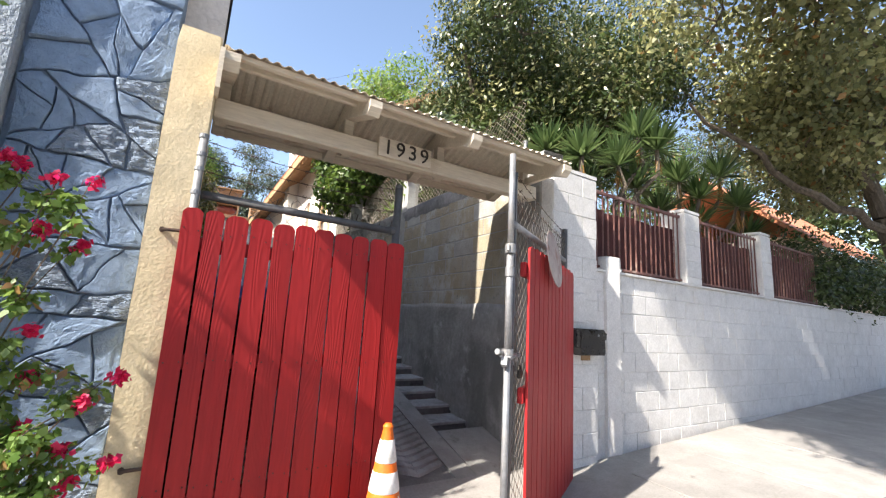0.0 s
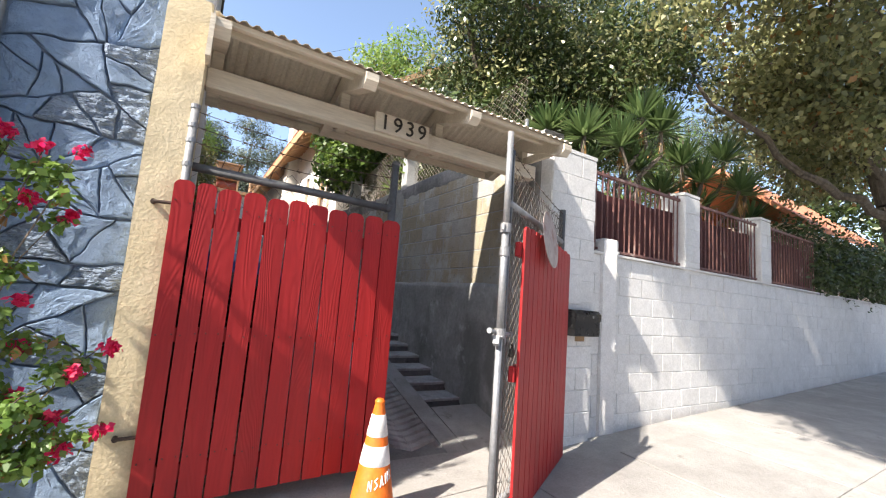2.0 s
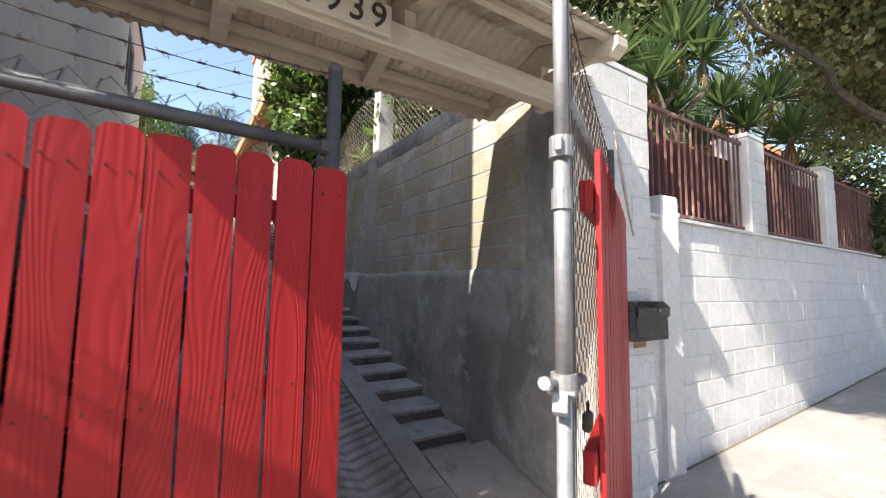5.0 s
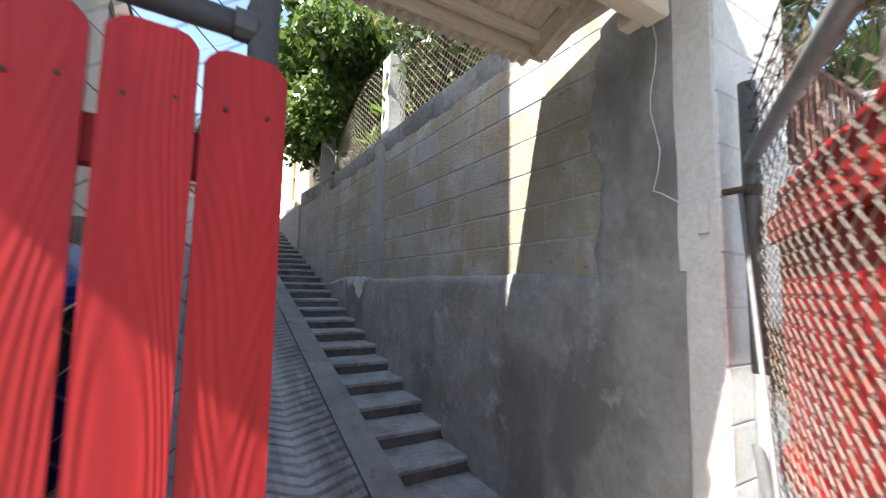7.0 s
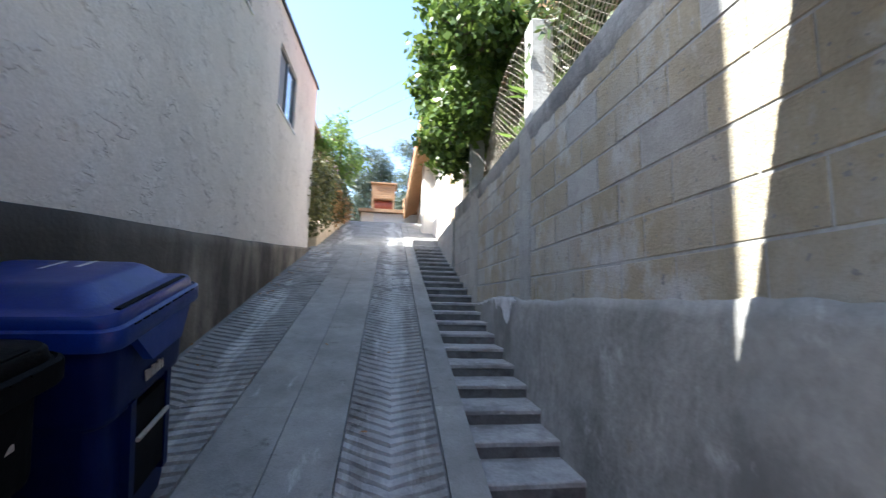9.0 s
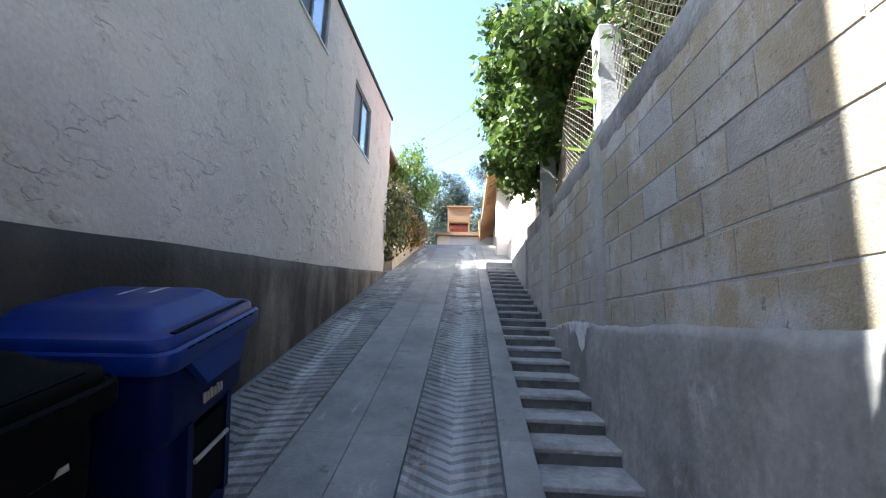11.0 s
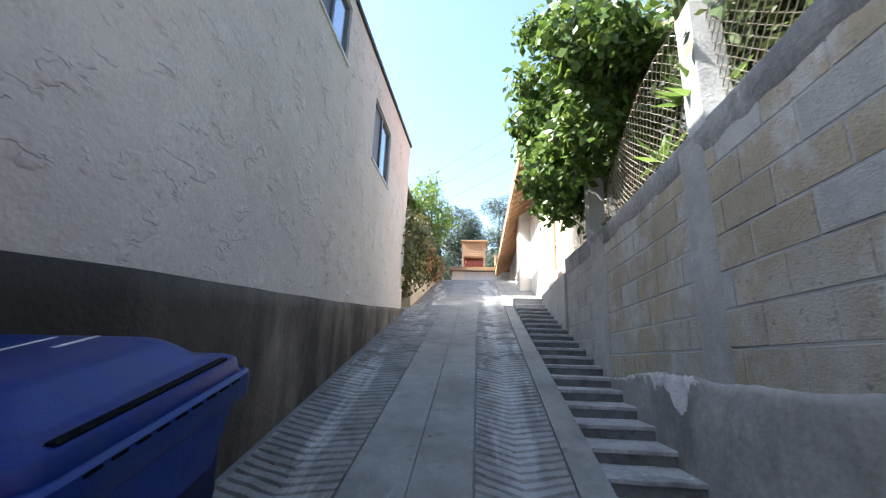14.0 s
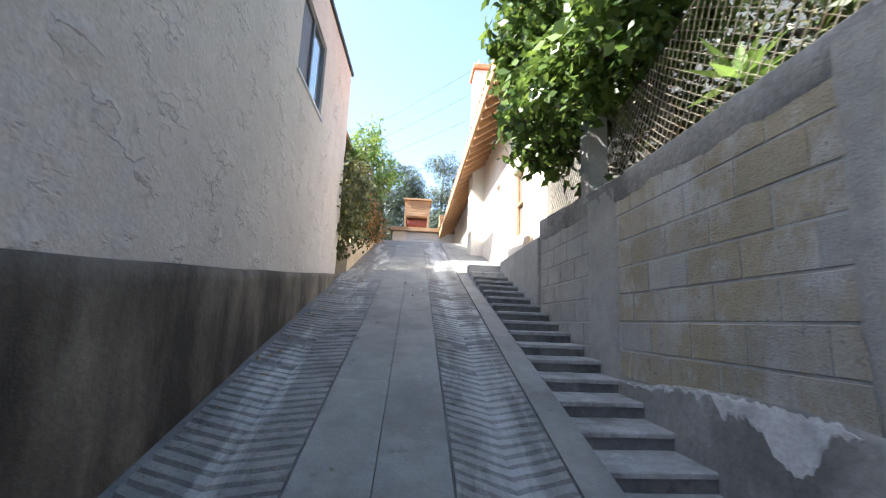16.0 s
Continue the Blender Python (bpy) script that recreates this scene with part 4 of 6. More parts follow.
pipe("end_pipe", [(0, 0, LOW), (0, 0, 1.285)], 0.020, label="grey galvanised pipe, worn")
pipe("end_pipe", [(0, 0, 1.285), (0, 0, 1.89)], 0.022)
pipe("end_pipe", [(0, 0, 1.89), (0, 0, 2.50)], 0.020)
pipe("second_pipe", [(0.055, 0.0, LOW), (0.055, 0.0, 2.40)], 0.017, PIPE)
pipe("top_pipe", [(0.03, 0, 2.06), (LEN, 0, 2.06)], 0.024)
pipe("bottom_pipe", [(0.03, 0, 0.30), (LEN, 0, 0.30)], 0.022)
pipe("hinge_pipe", [(LEN, 0, 0.22), (LEN, 0, 1.30)], 0.027)
pipe("hinge_pipe", [(LEN, 0, 1.30), (LEN, 0, 2.36)], 0.029, PIPE, label="blue-grey painted pipe")
pipe("brace", [(LEN, 0.02, 1.05), (0.42, 0.02, 0.32)], 0.019)
pipe("brace_rod", [(LEN - 0.03, 0.04, 1.95), (0.9, 0.04, 0.5)], 0.008)
for z, r in ((1.90, 0.033), (1.28, 0.034), (1.76, 0.028)):
    part("pipe_collar", tubed([(0, 0, z - 0.028), (0, 0, z - 0.022), (0, 0, z + 0.022), (0, 0, z + 0.028)], r, 14), GALV, leaf_r, smooth=False)
part("collar_lug", boxed(-0.046, -0.010, 1.88, -0.03, 0.010, 1.92, 0.004), GALV, leaf_r)
bm = bmesh.new()
tube(bm, [(-0.085, 0.03, 1.295), (0.12, -0.02, 1.272)], 0.010, 8)
tube(bm, [(-0.09, 0.03, 1.296), (-0.075, 0.028, 1.294)], 0.017, 8)
tube(bm, [(0.115, -0.02, 1.273), (0.13, -0.024, 1.271)], 0.017, 8)
box(bm, -0.04, -0.035, 1.258, 0.04, 0.035, 1.27, 0.004)
slab(bm, [(-0.06, 1.225), (-0.04, 1.21), (-0.022, 1.262), (-0.05, 1.268)], -0.018, 0.018, "y")
slab(bm, [(0.03, 1.262), (0.05, 1.21), (0.068, 1.225), (0.055, 1.268)], -0.018, 0.018, "y")
part("latch", bm, GALV, leaf_r, "galvanised drop-fork gate latch")
bm = bmesh.new()
box(bm, 0.085, -0.055, 1.14, 0.13, -0.03, 1.19, 0.006)
tube(bm, [(0.095, -0.043, 1.19), (0.095, -0.043, 1.215), (0.12, -0.043, 1.215), (0.12, -0.043, 1.19)], 0.004, 6)
part("padlock", bm, DIGIT, leaf_r, "small dark padlock on a chain")
for z in (LOW + 0.12, 1.04, 1.79):
    part("rail", boxed(0.11, -0.065, z - 0.045, LEN - 0.06, -0.028, z + 0.045, 0.004), RED, leaf_r)
nb = 12
p2 = (LEN - 0.13) / nb
for i in range(nb):
    ob = part("board", dog_ear(p2 - rng.uniform(0.004, 0.009), 1.76 + rng.uniform(-0.01, 0.01), 0.016), RED, leaf_r)
    ob.matrix_basis = pose(0.135 + p2 * (i + 0.5), -0.076, 0.19, 0, 0, rng.uniform(-1, 1))
part("chainlink", chainlink(bmesh.new(), (0.05, -0.012, 0.28), (1, 0, 0), (0, 1, 0), LEN - 0.1, 2.0, 0.078, 0.0023), WIRE, leaf_r, "chain-link wire, rusty cut ends on top")
bm = bmesh.new()
for k, z in enumerate((2.16, 2.25, 2.33)):
    barbed(bm, (LEN, 0.0, z), (0.0, 0.0, z + 0.08), 0.03, seed=20 + k)
part("barbed_wire", bm, RUST, leaf_r)
# brackets that carry the hinge on the pier
for z in (1.95, 0.55):
    bm = bmesh.new()
    tube(bm, [(LEN - 0.05, 0.02, z), (LEN - 0.01, 0.09, z)], 0.013, 8)
    tube(bm, [(LEN, 0, z - 0.02), (LEN, 0, z + 0.02)], 0.034, 12)
    part("hinge_bracket", bm, RUST, leaf_r)
sign = tagged(part("round_sign", lathe([(0.001, 0), (0.195, 0), (0.205, 0.002), (0.205, 0.006), (0.001, 0.006)], 40), material("scratched_disc", (0.42, 0.33, 0.30), (0.58, 0.49, 0.46), 9.0, 0.5, 0.3, bump=0.2, grain=60, stain=(0.30, 0.16, 0.13), stain_scale=8.0)), "worn round metal disc hung on the open gate leaf", "disc")
sign.matrix_world = R @ pose(0.62, -0.12, 1.93, 82, 0, 0)
box_l = tagged(part("latch_plate", boxed(2.874, 2.83, 1.80, 2.891, 2.872, 1.93, 0.004), WHITE), "small painted keeper plate screwed to the pier", "latch")
# ---- stones of the front wall ----
def clip(poly, nx, nz, d):
    out = []
    for (ax, az), (bx, bz) in zip(poly, poly[1:] + poly[:1]):
        fa, fb = ax * nx + az * nz - d, bx * nx + bz * nz - d
        if fa <= 0:
            out.append((ax, az))
        if fa * fb < 0:
            t = fa / (fa - fb)
            out.append((ax + (bx - ax) * t, az + (bz - az) * t))
    return out


def split(poly, least, rng):
    """Cuts a polygon across its length again and again into angular stones."""
    area = abs(sum(ax * bz - bx * az for (ax, az), (bx, bz) in zip(poly, poly[1:] + poly[:1]))) / 2
    if area < least:
        return [poly]
    cx, cz = sum(p[0] for p in poly) / len(poly), sum(p[1] for p in poly) / len(poly)
    far = max(poly, key=lambda p: math.hypot(p[0] - cx, p[1] - cz))
    turn = math.atan2(far[1] - cz, far[0] - cx) + rng.uniform(-0.75, 0.75)
    nx, nz = math.cos(turn), math.sin(turn)
    d = cx * nx + cz * nz + rng.uniform(-0.2, 0.2) * math.sqrt(area) * 0.6
    out = []
    for sign in (1, -1):
        half = clip(poly, sign * nx, sign * nz, sign * d)
        if len(half) > 2:
            out += split(half, least * rng.uniform(0.75, 1.2), rng)
    return out


rng = random.Random(29)
for i, poly in enumerate(split([(-0.885, 0.0), (-0.232, 0.0), (-0.232, 4.3), (-0.885, 4.3)], 0.062, rng)):
    for (ax, az), (bx, bz) in list(zip(poly, poly[1:] + poly[:1])):
        L = math.hypot(bx - ax, bz - az)
        if L > 0.01 and len(poly) > 2:
            mx, mz = sum(p[0] for p in poly) / len(poly), sum(p[1] for p in poly) / len(poly)
            nx, nz = (bz - az) / L, -(bx - ax) / L
            if nx * (mx - ax) + nz * (mz - az) > 0:
                nx, nz = -nx, -nz
            poly = clip(poly, nx, nz, nx * ax + nz * az - rng.uniform(0.0015, 0.007))
    if len(poly) < 3:
        continue
    cx, cz = sum(p[0] for p in poly) / len(poly), sum(p[1] for p in poly) / len(poly)
    fine = []
    for (ax, az), (bx, bz) in zip(poly, poly[1:] + poly[:1]):
        n = max(1, int(math.hypot(bx - ax, bz - az) / 0.03))
        for k in range(n):
            t = k / n
            x, z = ax + (bx - ax) * t, az + (bz - az) * t
            fine.append((max(min(x + 0.008 * wob(x, z, 1, 22) + 0.025 * wob(x, z, 9, 6), -0.235), -0.895), z + 0.008 * wob(x, z, 5, 22) + 0.025 * wob(x, z, 13, 6)))
    rough = rng.random() < 0.28
    tall = rng.uniform(0.016, 0.036)
    slope_x, slope_z = rng.uniform(-0.09, 0.07), rng.uniform(-0.07, 0.07)
    bm = bmesh.new()
    rings = []
    for f, h in ((1.0, -0.02), (0.99, tall * 0.6), (0.955, tall * 0.95), (0.88, tall), (0.80, tall), (0.70, tall), (0.58, tall), (0.45, tall), (0.30, tall), (0.15, tall)):
        ring = []
        for x, z in fine:
            px, pz = cx + (x - cx) * f, cz + (z - cz) * f
            jit = (0.012 if rough else 0.003) * wob(px, pz, i, 26 if rough else 12) + (0.0045 * math.floor(2.2 * wob(px, pz, i + 3, 6) + 0.5) if 0.2 < f < 0.96 else 0)
            y = 2.90 - h - jit - (slope_x * (px - cx) + slope_z * (pz - cz) if f < 1 else 0)
            ring.append(bm.verts.new((px, y, pz)))
        rings.append(ring)
    for a, b in zip(rings, rings[1:]):
        for k in range(len(fine)):
            l = (k + 1) % len(fine)
            bm.faces.new((a[k], a[l], b[l], b[k]))
    c = bm.verts.new((cx, 2.90 - tall * 1.03, cz))
    for k in range(len(fine)):
        bm.faces.new((rings[-1][k], rings[-1][(k + 1) % len(fine)], c))
    bmesh.ops.recalc_face_normals(bm, faces=bm.faces)
    part("stone", bm, ROUGHSTONE if rough else STONE, front)

# ---- street wall details ----
pil = thing("rough_pilaster", "short white pilaster with broken rough edge against the street wall", "pilaster", kind="structure")
bm = bmesh.new()
rows = []
zs = [street_z(3.7, 2.8) - 0.05 + (2.14 - 0.1) * k / 16 for k in range(17)] + [2.19, 2.225, 2.235]
for i, z in enumerate(zs):
    ins = {17: 0.0, 18: 0.02, 19: 0.07}.get(i, 0.0)
    ring = [(3.60 + ins, 2.88), (3.605 + ins, 2.73 + ins * 0.5), (3.78, 2.70 + ins * 0.5), (3.84 - ins * 0.3, 2.73), (3.86 - ins * 0.3, 2.78), (3.855, 2.88)]
    rows.append([bm.verts.new((x + 0.006 * wob(x, z, 1, 5), y + 0.006 * wob(x, z, 7, 6), z - 0.05 * (x - 3.56) * (1 if i > 16 else 0))) for x, y in ring])
for a, b in zip(rows, rows[1:]):
    for k in range(5):
        bm.faces.new((a[k], a[k + 1], b[k + 1], b[k]))
bm.faces.new(rows[-1])
bmesh.ops.recalc_face_normals(bm, faces=bm.faces)
part("body", bm, WHITE, pil)
# crumbling rubble strip down its corner
bm = bmesh.new()
rg = random.Random(8)
for k in range(230):
    z = rg.uniform(0.3, 2.15)
    x = rg.uniform(3.785, 3.85)
    y = 2.705 + (x - 3.78) * 0.5
    r = rg.uniform(0.008, 0.022)
    bmesh.ops.create_icosphere(bm, subdivisions=1, radius=r, matrix=Matrix.Translation((x, y, z)) @ Matrix.Diagonal((1, 0.8, rg.uniform(0.6, 1.3), 1)))
for v in bm.verts:
    v.co += Vector((wob(v.co.x, v.co.z, 1, 60), wob(v.co.x, v.co.z, 2, 60), wob(v.co.x, v.co.z, 3, 60))) * 0.006
rub = part("rubble_edge", bm, WHITE, pil, "exposed pebbly aggregate painted white")
rub["kind"] = "stuff"
pil.location = (0.14, 0.125, 0)

mb = thing("mailbox", "black metal wall mailbox with small silver lock", "mailbox", at=(3.155, 2.796, 1.205))
part("body", slabbed([(0.0, 0.0), (0.0, 0.225), (-0.09, 0.225), (-0.128, 0.19), (-0.13, 0.015), (-0.115, 0.0)], 0.0, 0.37, "x"), BLACK, mb)
part("lid", slabbed([(0.0, 0.226), (0.0, 0.245), (-0.10, 0.242), (-0.145, 0.205), (-0.142, 0.145), (-0.132, 0.145), (-0.132, 0.195), (-0.09, 0.227)], -0.006, 0.376, "x"), BLACK, mb)
part("lock", tubed([(0.245, -0.142, 0.185), (0.245, -0.152, 0.185)], 0.012, 12), GALV, mb, "silver lock")
part("bottom_lip", boxed(0.01, -0.135, 0.004, 0.36, -0.129, 0.02, 0.002), BLACK, mb)
part("back_plate", boxed(0.13, -0.012, -0.055, 0.27, -0.002, -0.001, 0.002), SHEDWOOD, mb, "bare brown backing under the box")
mb.scale = (0.92, 0.85, 1.0)
panel = structure(part("meter_panel", boxed(3.12, 2.779, 1.50, 3.33, 2.797, 1.79, 0.012, 2), WHITE), "flush painted-over meter cover on the pier", "panel")

def railing(x0, x1, z0, z1, seed):
    th = thing("railing", "brown-red iron railing with boards behind, set between pillars", "railing", "street wall railings")
    part("top_rail", boxed(x0, 2.935, z1 - 0.035, x1, 2.97, z1, 0.004), IRON, th)
    part("bottom_rail", boxed(x0, 2.935, z0 + 0.03, x1, 2.97, z0 + 0.055, 0.004), IRON, th)
    rg = random.Random(seed)
    n = int((x1 - x0) / 0.098)
    for k in range(n):
        x = x0 + (k + 0.6) * (x1 - x0) / n
        ob = part("bar", tubed([(0, 0, 0), (rg.uniform(-0.006, 0.006), 0, z1 - z0 + rg.uniform(-0.02, 0.04))], 0.0105, 6), IRON, th)
        ob.location = (x, 2.952 + rg.uniform(-0.004, 0.004), z0)
    m = int((x1 - x0) / 0.19)
    for k in range(m):
        w = (x1 - x0 - 0.02) / m
        ob = part("board", boxed(x0 + 0.01 + w * k, 3.03, z0 + 0.02, x0 + 0.01 + w * (k + 1) - 0.006, 3.05, z1 - 0.18 + rg.uniform(-0.02, 0.02), 0.003), DARKPANEL, th)
    return th


railing(3.555, 5.325, 2.075, 2.96, 1)
railing(5.685, 7.425, 2.075, 2.97, 2)
railing(7.765, 9.7, 2.075, 2.99, 3)

# ---- traffic cone ----
cone = thing("traffic_cone", "orange traffic cone with two white collars and scrawled letters", "cone", at=(1.17, 2.47, street_z(1.17, 2.47) + 0.03))
H, RB, RT = 0.70, 0.142, 0.026


def cone_r(z):
    return RB + (RT - RB) * (z - 0.03) / (H - 0.03)


part("base", boxed(-0.18, -0.18, 0.0, 0.18, 0.18, 0.03, 0.012, 2), RUBBER, cone, "square black rubber base")
part("shell", lathe([(RB + 0.012, 0.028), (RB, 0.045), (cone_r(0.6), 0.6), (RT + 0.003, H - 0.03), (RT + 0.006, H - 0.02), (RT + 0.006, H - 0.012), (RT - 0.002, H - 0.008), (RT - 0.004, H)], 36), ORANGE, cone, smooth=True)
for z0, z1 in ((0.325, 0.435), (0.485, 0.61)):
    part("collar", lathe([(cone_r(z0) + 0.0005, z0), (cone_r(z0) + 0.003, z0 + 0.003), (cone_r(z1) + 0.003, z1 - 0.003), (cone_r(z1) + 0.0005, z1)], 36), REFLECT, cone, "white reflective collar", True)
bm = bmesh.new()
strokes = [((0, 0), (0, 1)), ((0, 1), (1, 0)), ((1, 0), (1, 1)), ((3, 1), (2, 0.8)), ((2, 0.8), (3, 0.3)), ((3, 0.3), (2, 0)), ((4, 0), (4.5, 1)), ((4.5, 1), (5, 0)), ((6, 0), (6, 1)), ((6, 1), (7, 0)), ((7, 0), (7, 1)), ((8, 0), (8, 1)), ((8, 1), (8.8, 0.6)), ((8, 0.5), (8.9, 0.1))]
for (a, b), (c, d) in strokes:
    pts = []
    for t in (0, 0.5, 1):
        u, v = a + (c - a) * t, b + (d - b) * t
        ang = math.radians(-128 + u * 9.5)
        z = 0.20 + 0.006 * u + 0.055 * v
        r = cone_r(z) + 0.002
        pts.append((r * math.cos(ang), r * math.sin(ang), z))
    tube(bm, pts, 0.004, 4)
part("scrawl", bm, REFLECT, cone, "white hand-painted letters")

# ---- bins ----
def wheelie_bin(name, label, mat, lidmat):
    """A rolling refuse cart; its front looks along +x, width along y."""
    th = thing(name, label, "bin", "refuse carts by the wall")
    NC = 7

    def ring(x0, x1, hw, z, r=0.07, fall=0.0):
        pts = []
        for cx, cy, a0 in ((x1 - r, hw - r, 0), (x0 + r, hw - r, 90), (x0 + r, -hw + r, 180), (x1 - r, -hw + r, 270)):
            for k in range(NC):
                a = math.radians(a0 + k * 90 / (NC - 1))
                x = cx + r * math.cos(a)
                pts.append((x, cy + r * math.sin(a), z - fall * max(x, 0)))
        return pts

    def loft(rings):
        bm = bmesh.new()
        R2 = [[bm.verts.new(p) for p in r] for r in rings]
        m = 4 * NC
        for a, b in zip(R2, R2[1:]):
            for k in range(m):
                bm.faces.new((a[k], a[(k + 1) % m], b[(k + 1) % m], b[k]))
        bm.faces.new(list(reversed(R2[0])))
        bm.faces.new(R2[-1])
        bmesh.ops.recalc_face_normals(bm, faces=bm.faces)
        return bm

    def eased(ob, angle=38):
        ob.data.polygons.foreach_set("use_smooth", [True] * len(ob.data.polygons))
        ob.data.set_sharp_from_angle(angle=math.radians(angle))
        return ob
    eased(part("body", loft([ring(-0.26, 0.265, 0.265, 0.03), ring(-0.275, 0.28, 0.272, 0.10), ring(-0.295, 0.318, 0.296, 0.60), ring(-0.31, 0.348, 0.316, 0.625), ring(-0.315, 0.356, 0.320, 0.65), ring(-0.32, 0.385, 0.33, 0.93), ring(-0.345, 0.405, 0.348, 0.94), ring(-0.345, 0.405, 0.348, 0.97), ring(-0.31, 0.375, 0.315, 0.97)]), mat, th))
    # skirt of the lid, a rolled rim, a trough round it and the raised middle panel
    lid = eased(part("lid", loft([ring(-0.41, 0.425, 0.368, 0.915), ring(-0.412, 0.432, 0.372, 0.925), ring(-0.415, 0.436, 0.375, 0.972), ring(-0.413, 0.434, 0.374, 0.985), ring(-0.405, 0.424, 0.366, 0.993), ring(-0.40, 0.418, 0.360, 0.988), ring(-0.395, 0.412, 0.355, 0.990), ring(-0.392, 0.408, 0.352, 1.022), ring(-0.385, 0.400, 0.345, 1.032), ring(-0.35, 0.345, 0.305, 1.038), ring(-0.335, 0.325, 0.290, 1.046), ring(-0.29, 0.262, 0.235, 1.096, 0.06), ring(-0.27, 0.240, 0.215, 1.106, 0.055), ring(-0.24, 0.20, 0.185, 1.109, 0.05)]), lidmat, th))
    part("lid_grip", slabbed([(-0.13, 0.80), (0.13, 0.80), (0.235, 0.918), (-0.235, 0.918)], 0.392, 0.428, "x"), lidmat, lid, "folded grip under the rim")
    # solid black strips: the shade inside the slots put in as colour
    for k in range(9):
        part("rim_slot", boxed(0.430, -0.26 + 0.06 * k, 0.978, 0.4385, -0.222 + 0.06 * k, 0.984), BLACKBIN, lid)
    part("lid_groove", boxed(0.372, -0.27, 1.030, 0.396, 0.27, 1.0395, 0.003), BLACKBIN, lid, "black strip for the shaded slot along the lid front")
    for s in (-1, 1):
        part("hinge_lug", boxed(-0.44, s * 0.2 - 0.03, 0.95, -0.40, s * 0.2 + 0.03, 1.0, 0.01, 2), mat, th)
    part("handle", tubed([(-0.41, -0.24, 0.99), (-0.47, -0.24, 1.01), (-0.47, 0.24, 1.01), (-0.41, 0.24, 0.99)], 0.016, 8), mat, th)
    for s in (-1, 1):
        ob = part("wheel", lathe([(0.03, -0.025), (0.125, -0.025), (0.135, -0.015), (0.135, 0.015), (0.125, 0.025), (0.03, 0.025)], 20), RUBBER, th)
        ob.matrix_basis = pose(-0.27, s * 0.30, 0.135, 90, 0, 0)
    part("axle", tubed([(-0.27, -0.3, 0.135), (-0.27, 0.3, 0.135)], 0.012, 8), GALV, th)
    # black insert gives the pocket its shade by colour
    part("front_recess", slabbed([(0.29, 0.22), (0.322, 0.22), (0.352, 0.60), (0.29, 0.60)], -0.13, 0.13, "y"), BLACKBIN, th, "black insert for the shaded lifting pocket")
    for s in (-1, 1):
        part("pocket_cheek", slabbed([(0.29, 0.18), (0.325, 0.18), (0.362, 0.64), (0.29, 0.64)], s * 0.15 - 0.02, s * 0.15 + 0.02, "y"), mat, th)
    part("lift_bar", tubed([(0.356, -0.13, 0.47), (0.356, 0.13, 0.47)], 0.010, 8), GREYBLOCK, th, "worn pale lifting bar")
    return th


def on_slope(th, x, y, turn):
    th.matrix_world = Matrix.Translation((x, y, drive_z(y) + 0.004)) @ Matrix.Rotation(math.atan(0.283) * 1.0, 4, "X") @ pose(0, 0, 0, 0, 0, turn)


blue = wheelie_bin("recycling_bin", "dark blue plastic wheeled bin with closed lid by the plinth", BLUEBIN_SHADE, BLUEBIN_LIT)
on_slope(blue, 0.50, 4.80, 3)
blue.scale = (0.93, 0.93, 0.98)
for k in range(6):
    part("label_mark", boxed(0.366, -0.07 + 0.026 * k, 0.685, 0.372, -0.053 + 0.026 * k, 0.728 - 0.006 * (k % 2)), GREYBLOCK, blue, "pale worn stencil marks")
for x, y, a, b in ((-0.05, 0.02, 0.16, 0.012), (0.05, 0.07, 0.13, 0.018)):
    part("scuff", boxed(x, y, 1.107, x + b, y + a, 1.1105), REFLECT, blue, "white scrape on the lid")
black = wheelie_bin("refuse_bin", "black plastic wheeled bin with closed lid beside the blue one", BLACKBIN, BLACKBIN)
on_slope(black, 0.45, 4.08, -4)
black.scale = (0.93, 0.93, 0.96)
for k in range(6):
    part("serial_mark", boxed(0.30, -0.10 + 0.03 * k, 0.76, 0.372, -0.082 + 0.03 * k, 0.79), GREYBLOCK, black, "pale serial digits")
part("serial_bar", boxed(0.30, 0.09, 0.765, 0.372, 0.22, 0.785), GREYBLOCK, black, "white bar")

# ---- posts and fence on the wall ----
for x, y, zt, w in ((2.985, 6.08, 4.09, 0.19), (2.99, 8.72, 4.03, 0.19)):
    bm = bmesh.new()
    rows = []
    for z in [3.17 + (zt - 0.02 - 3.17) * k / 12 for k in range(13)] + [zt]:
        s = 0.015 if z == zt else 0
        rows.append([bm.verts.new((x + sx * (w / 2 - s) + 0.006 * wob(sx, z, y, 5), y + sy * (w / 2 - s) + 0.006 * wob(sy, z, y + 3, 5), z)) for sx, sy in ((-1, -1), (1, -1), (1, 1), (-1, 1))])
    for a, b in zip(rows, rows[1:]):
        for k in range(4):
            bm.faces.new((a[k], a[(k + 1) % 4], b[(k + 1) % 4], b[k]))
    bm.faces.new(rows[-1])
    tagged(part("concrete_post", bm, POSTGREY), "square grey concrete fence post on the wall", "post", "fence posts on the wall")


def fence(y0, y1, label, lean):
    th = thing("chainlink_fence", label, "fence")
    part("wire_mesh", chainlink(bmesh.new(), (3.04, y0, 3.2), (0, 1, 0), (1, 0, 0), y1 - y0, 0.85, 0.085, 0.004, sag=lambda a, k: Vector((lean * k * math.sin(3 * a + 1) - 0.02 * k, 0, -0.12 * k * math.sin(math.pi * a) ** 2))), PALEWIRE, th)
    part("top_wire", tubed([(3.04 + lean * math.sin(3 * t / 8 + 1), y0 + (y1 - y0) * t / 8, 4.05 - 0.12 * math.sin(math.pi * t / 8) ** 2) for t in range(9)], 0.004, 5), RUST, th)
    return th


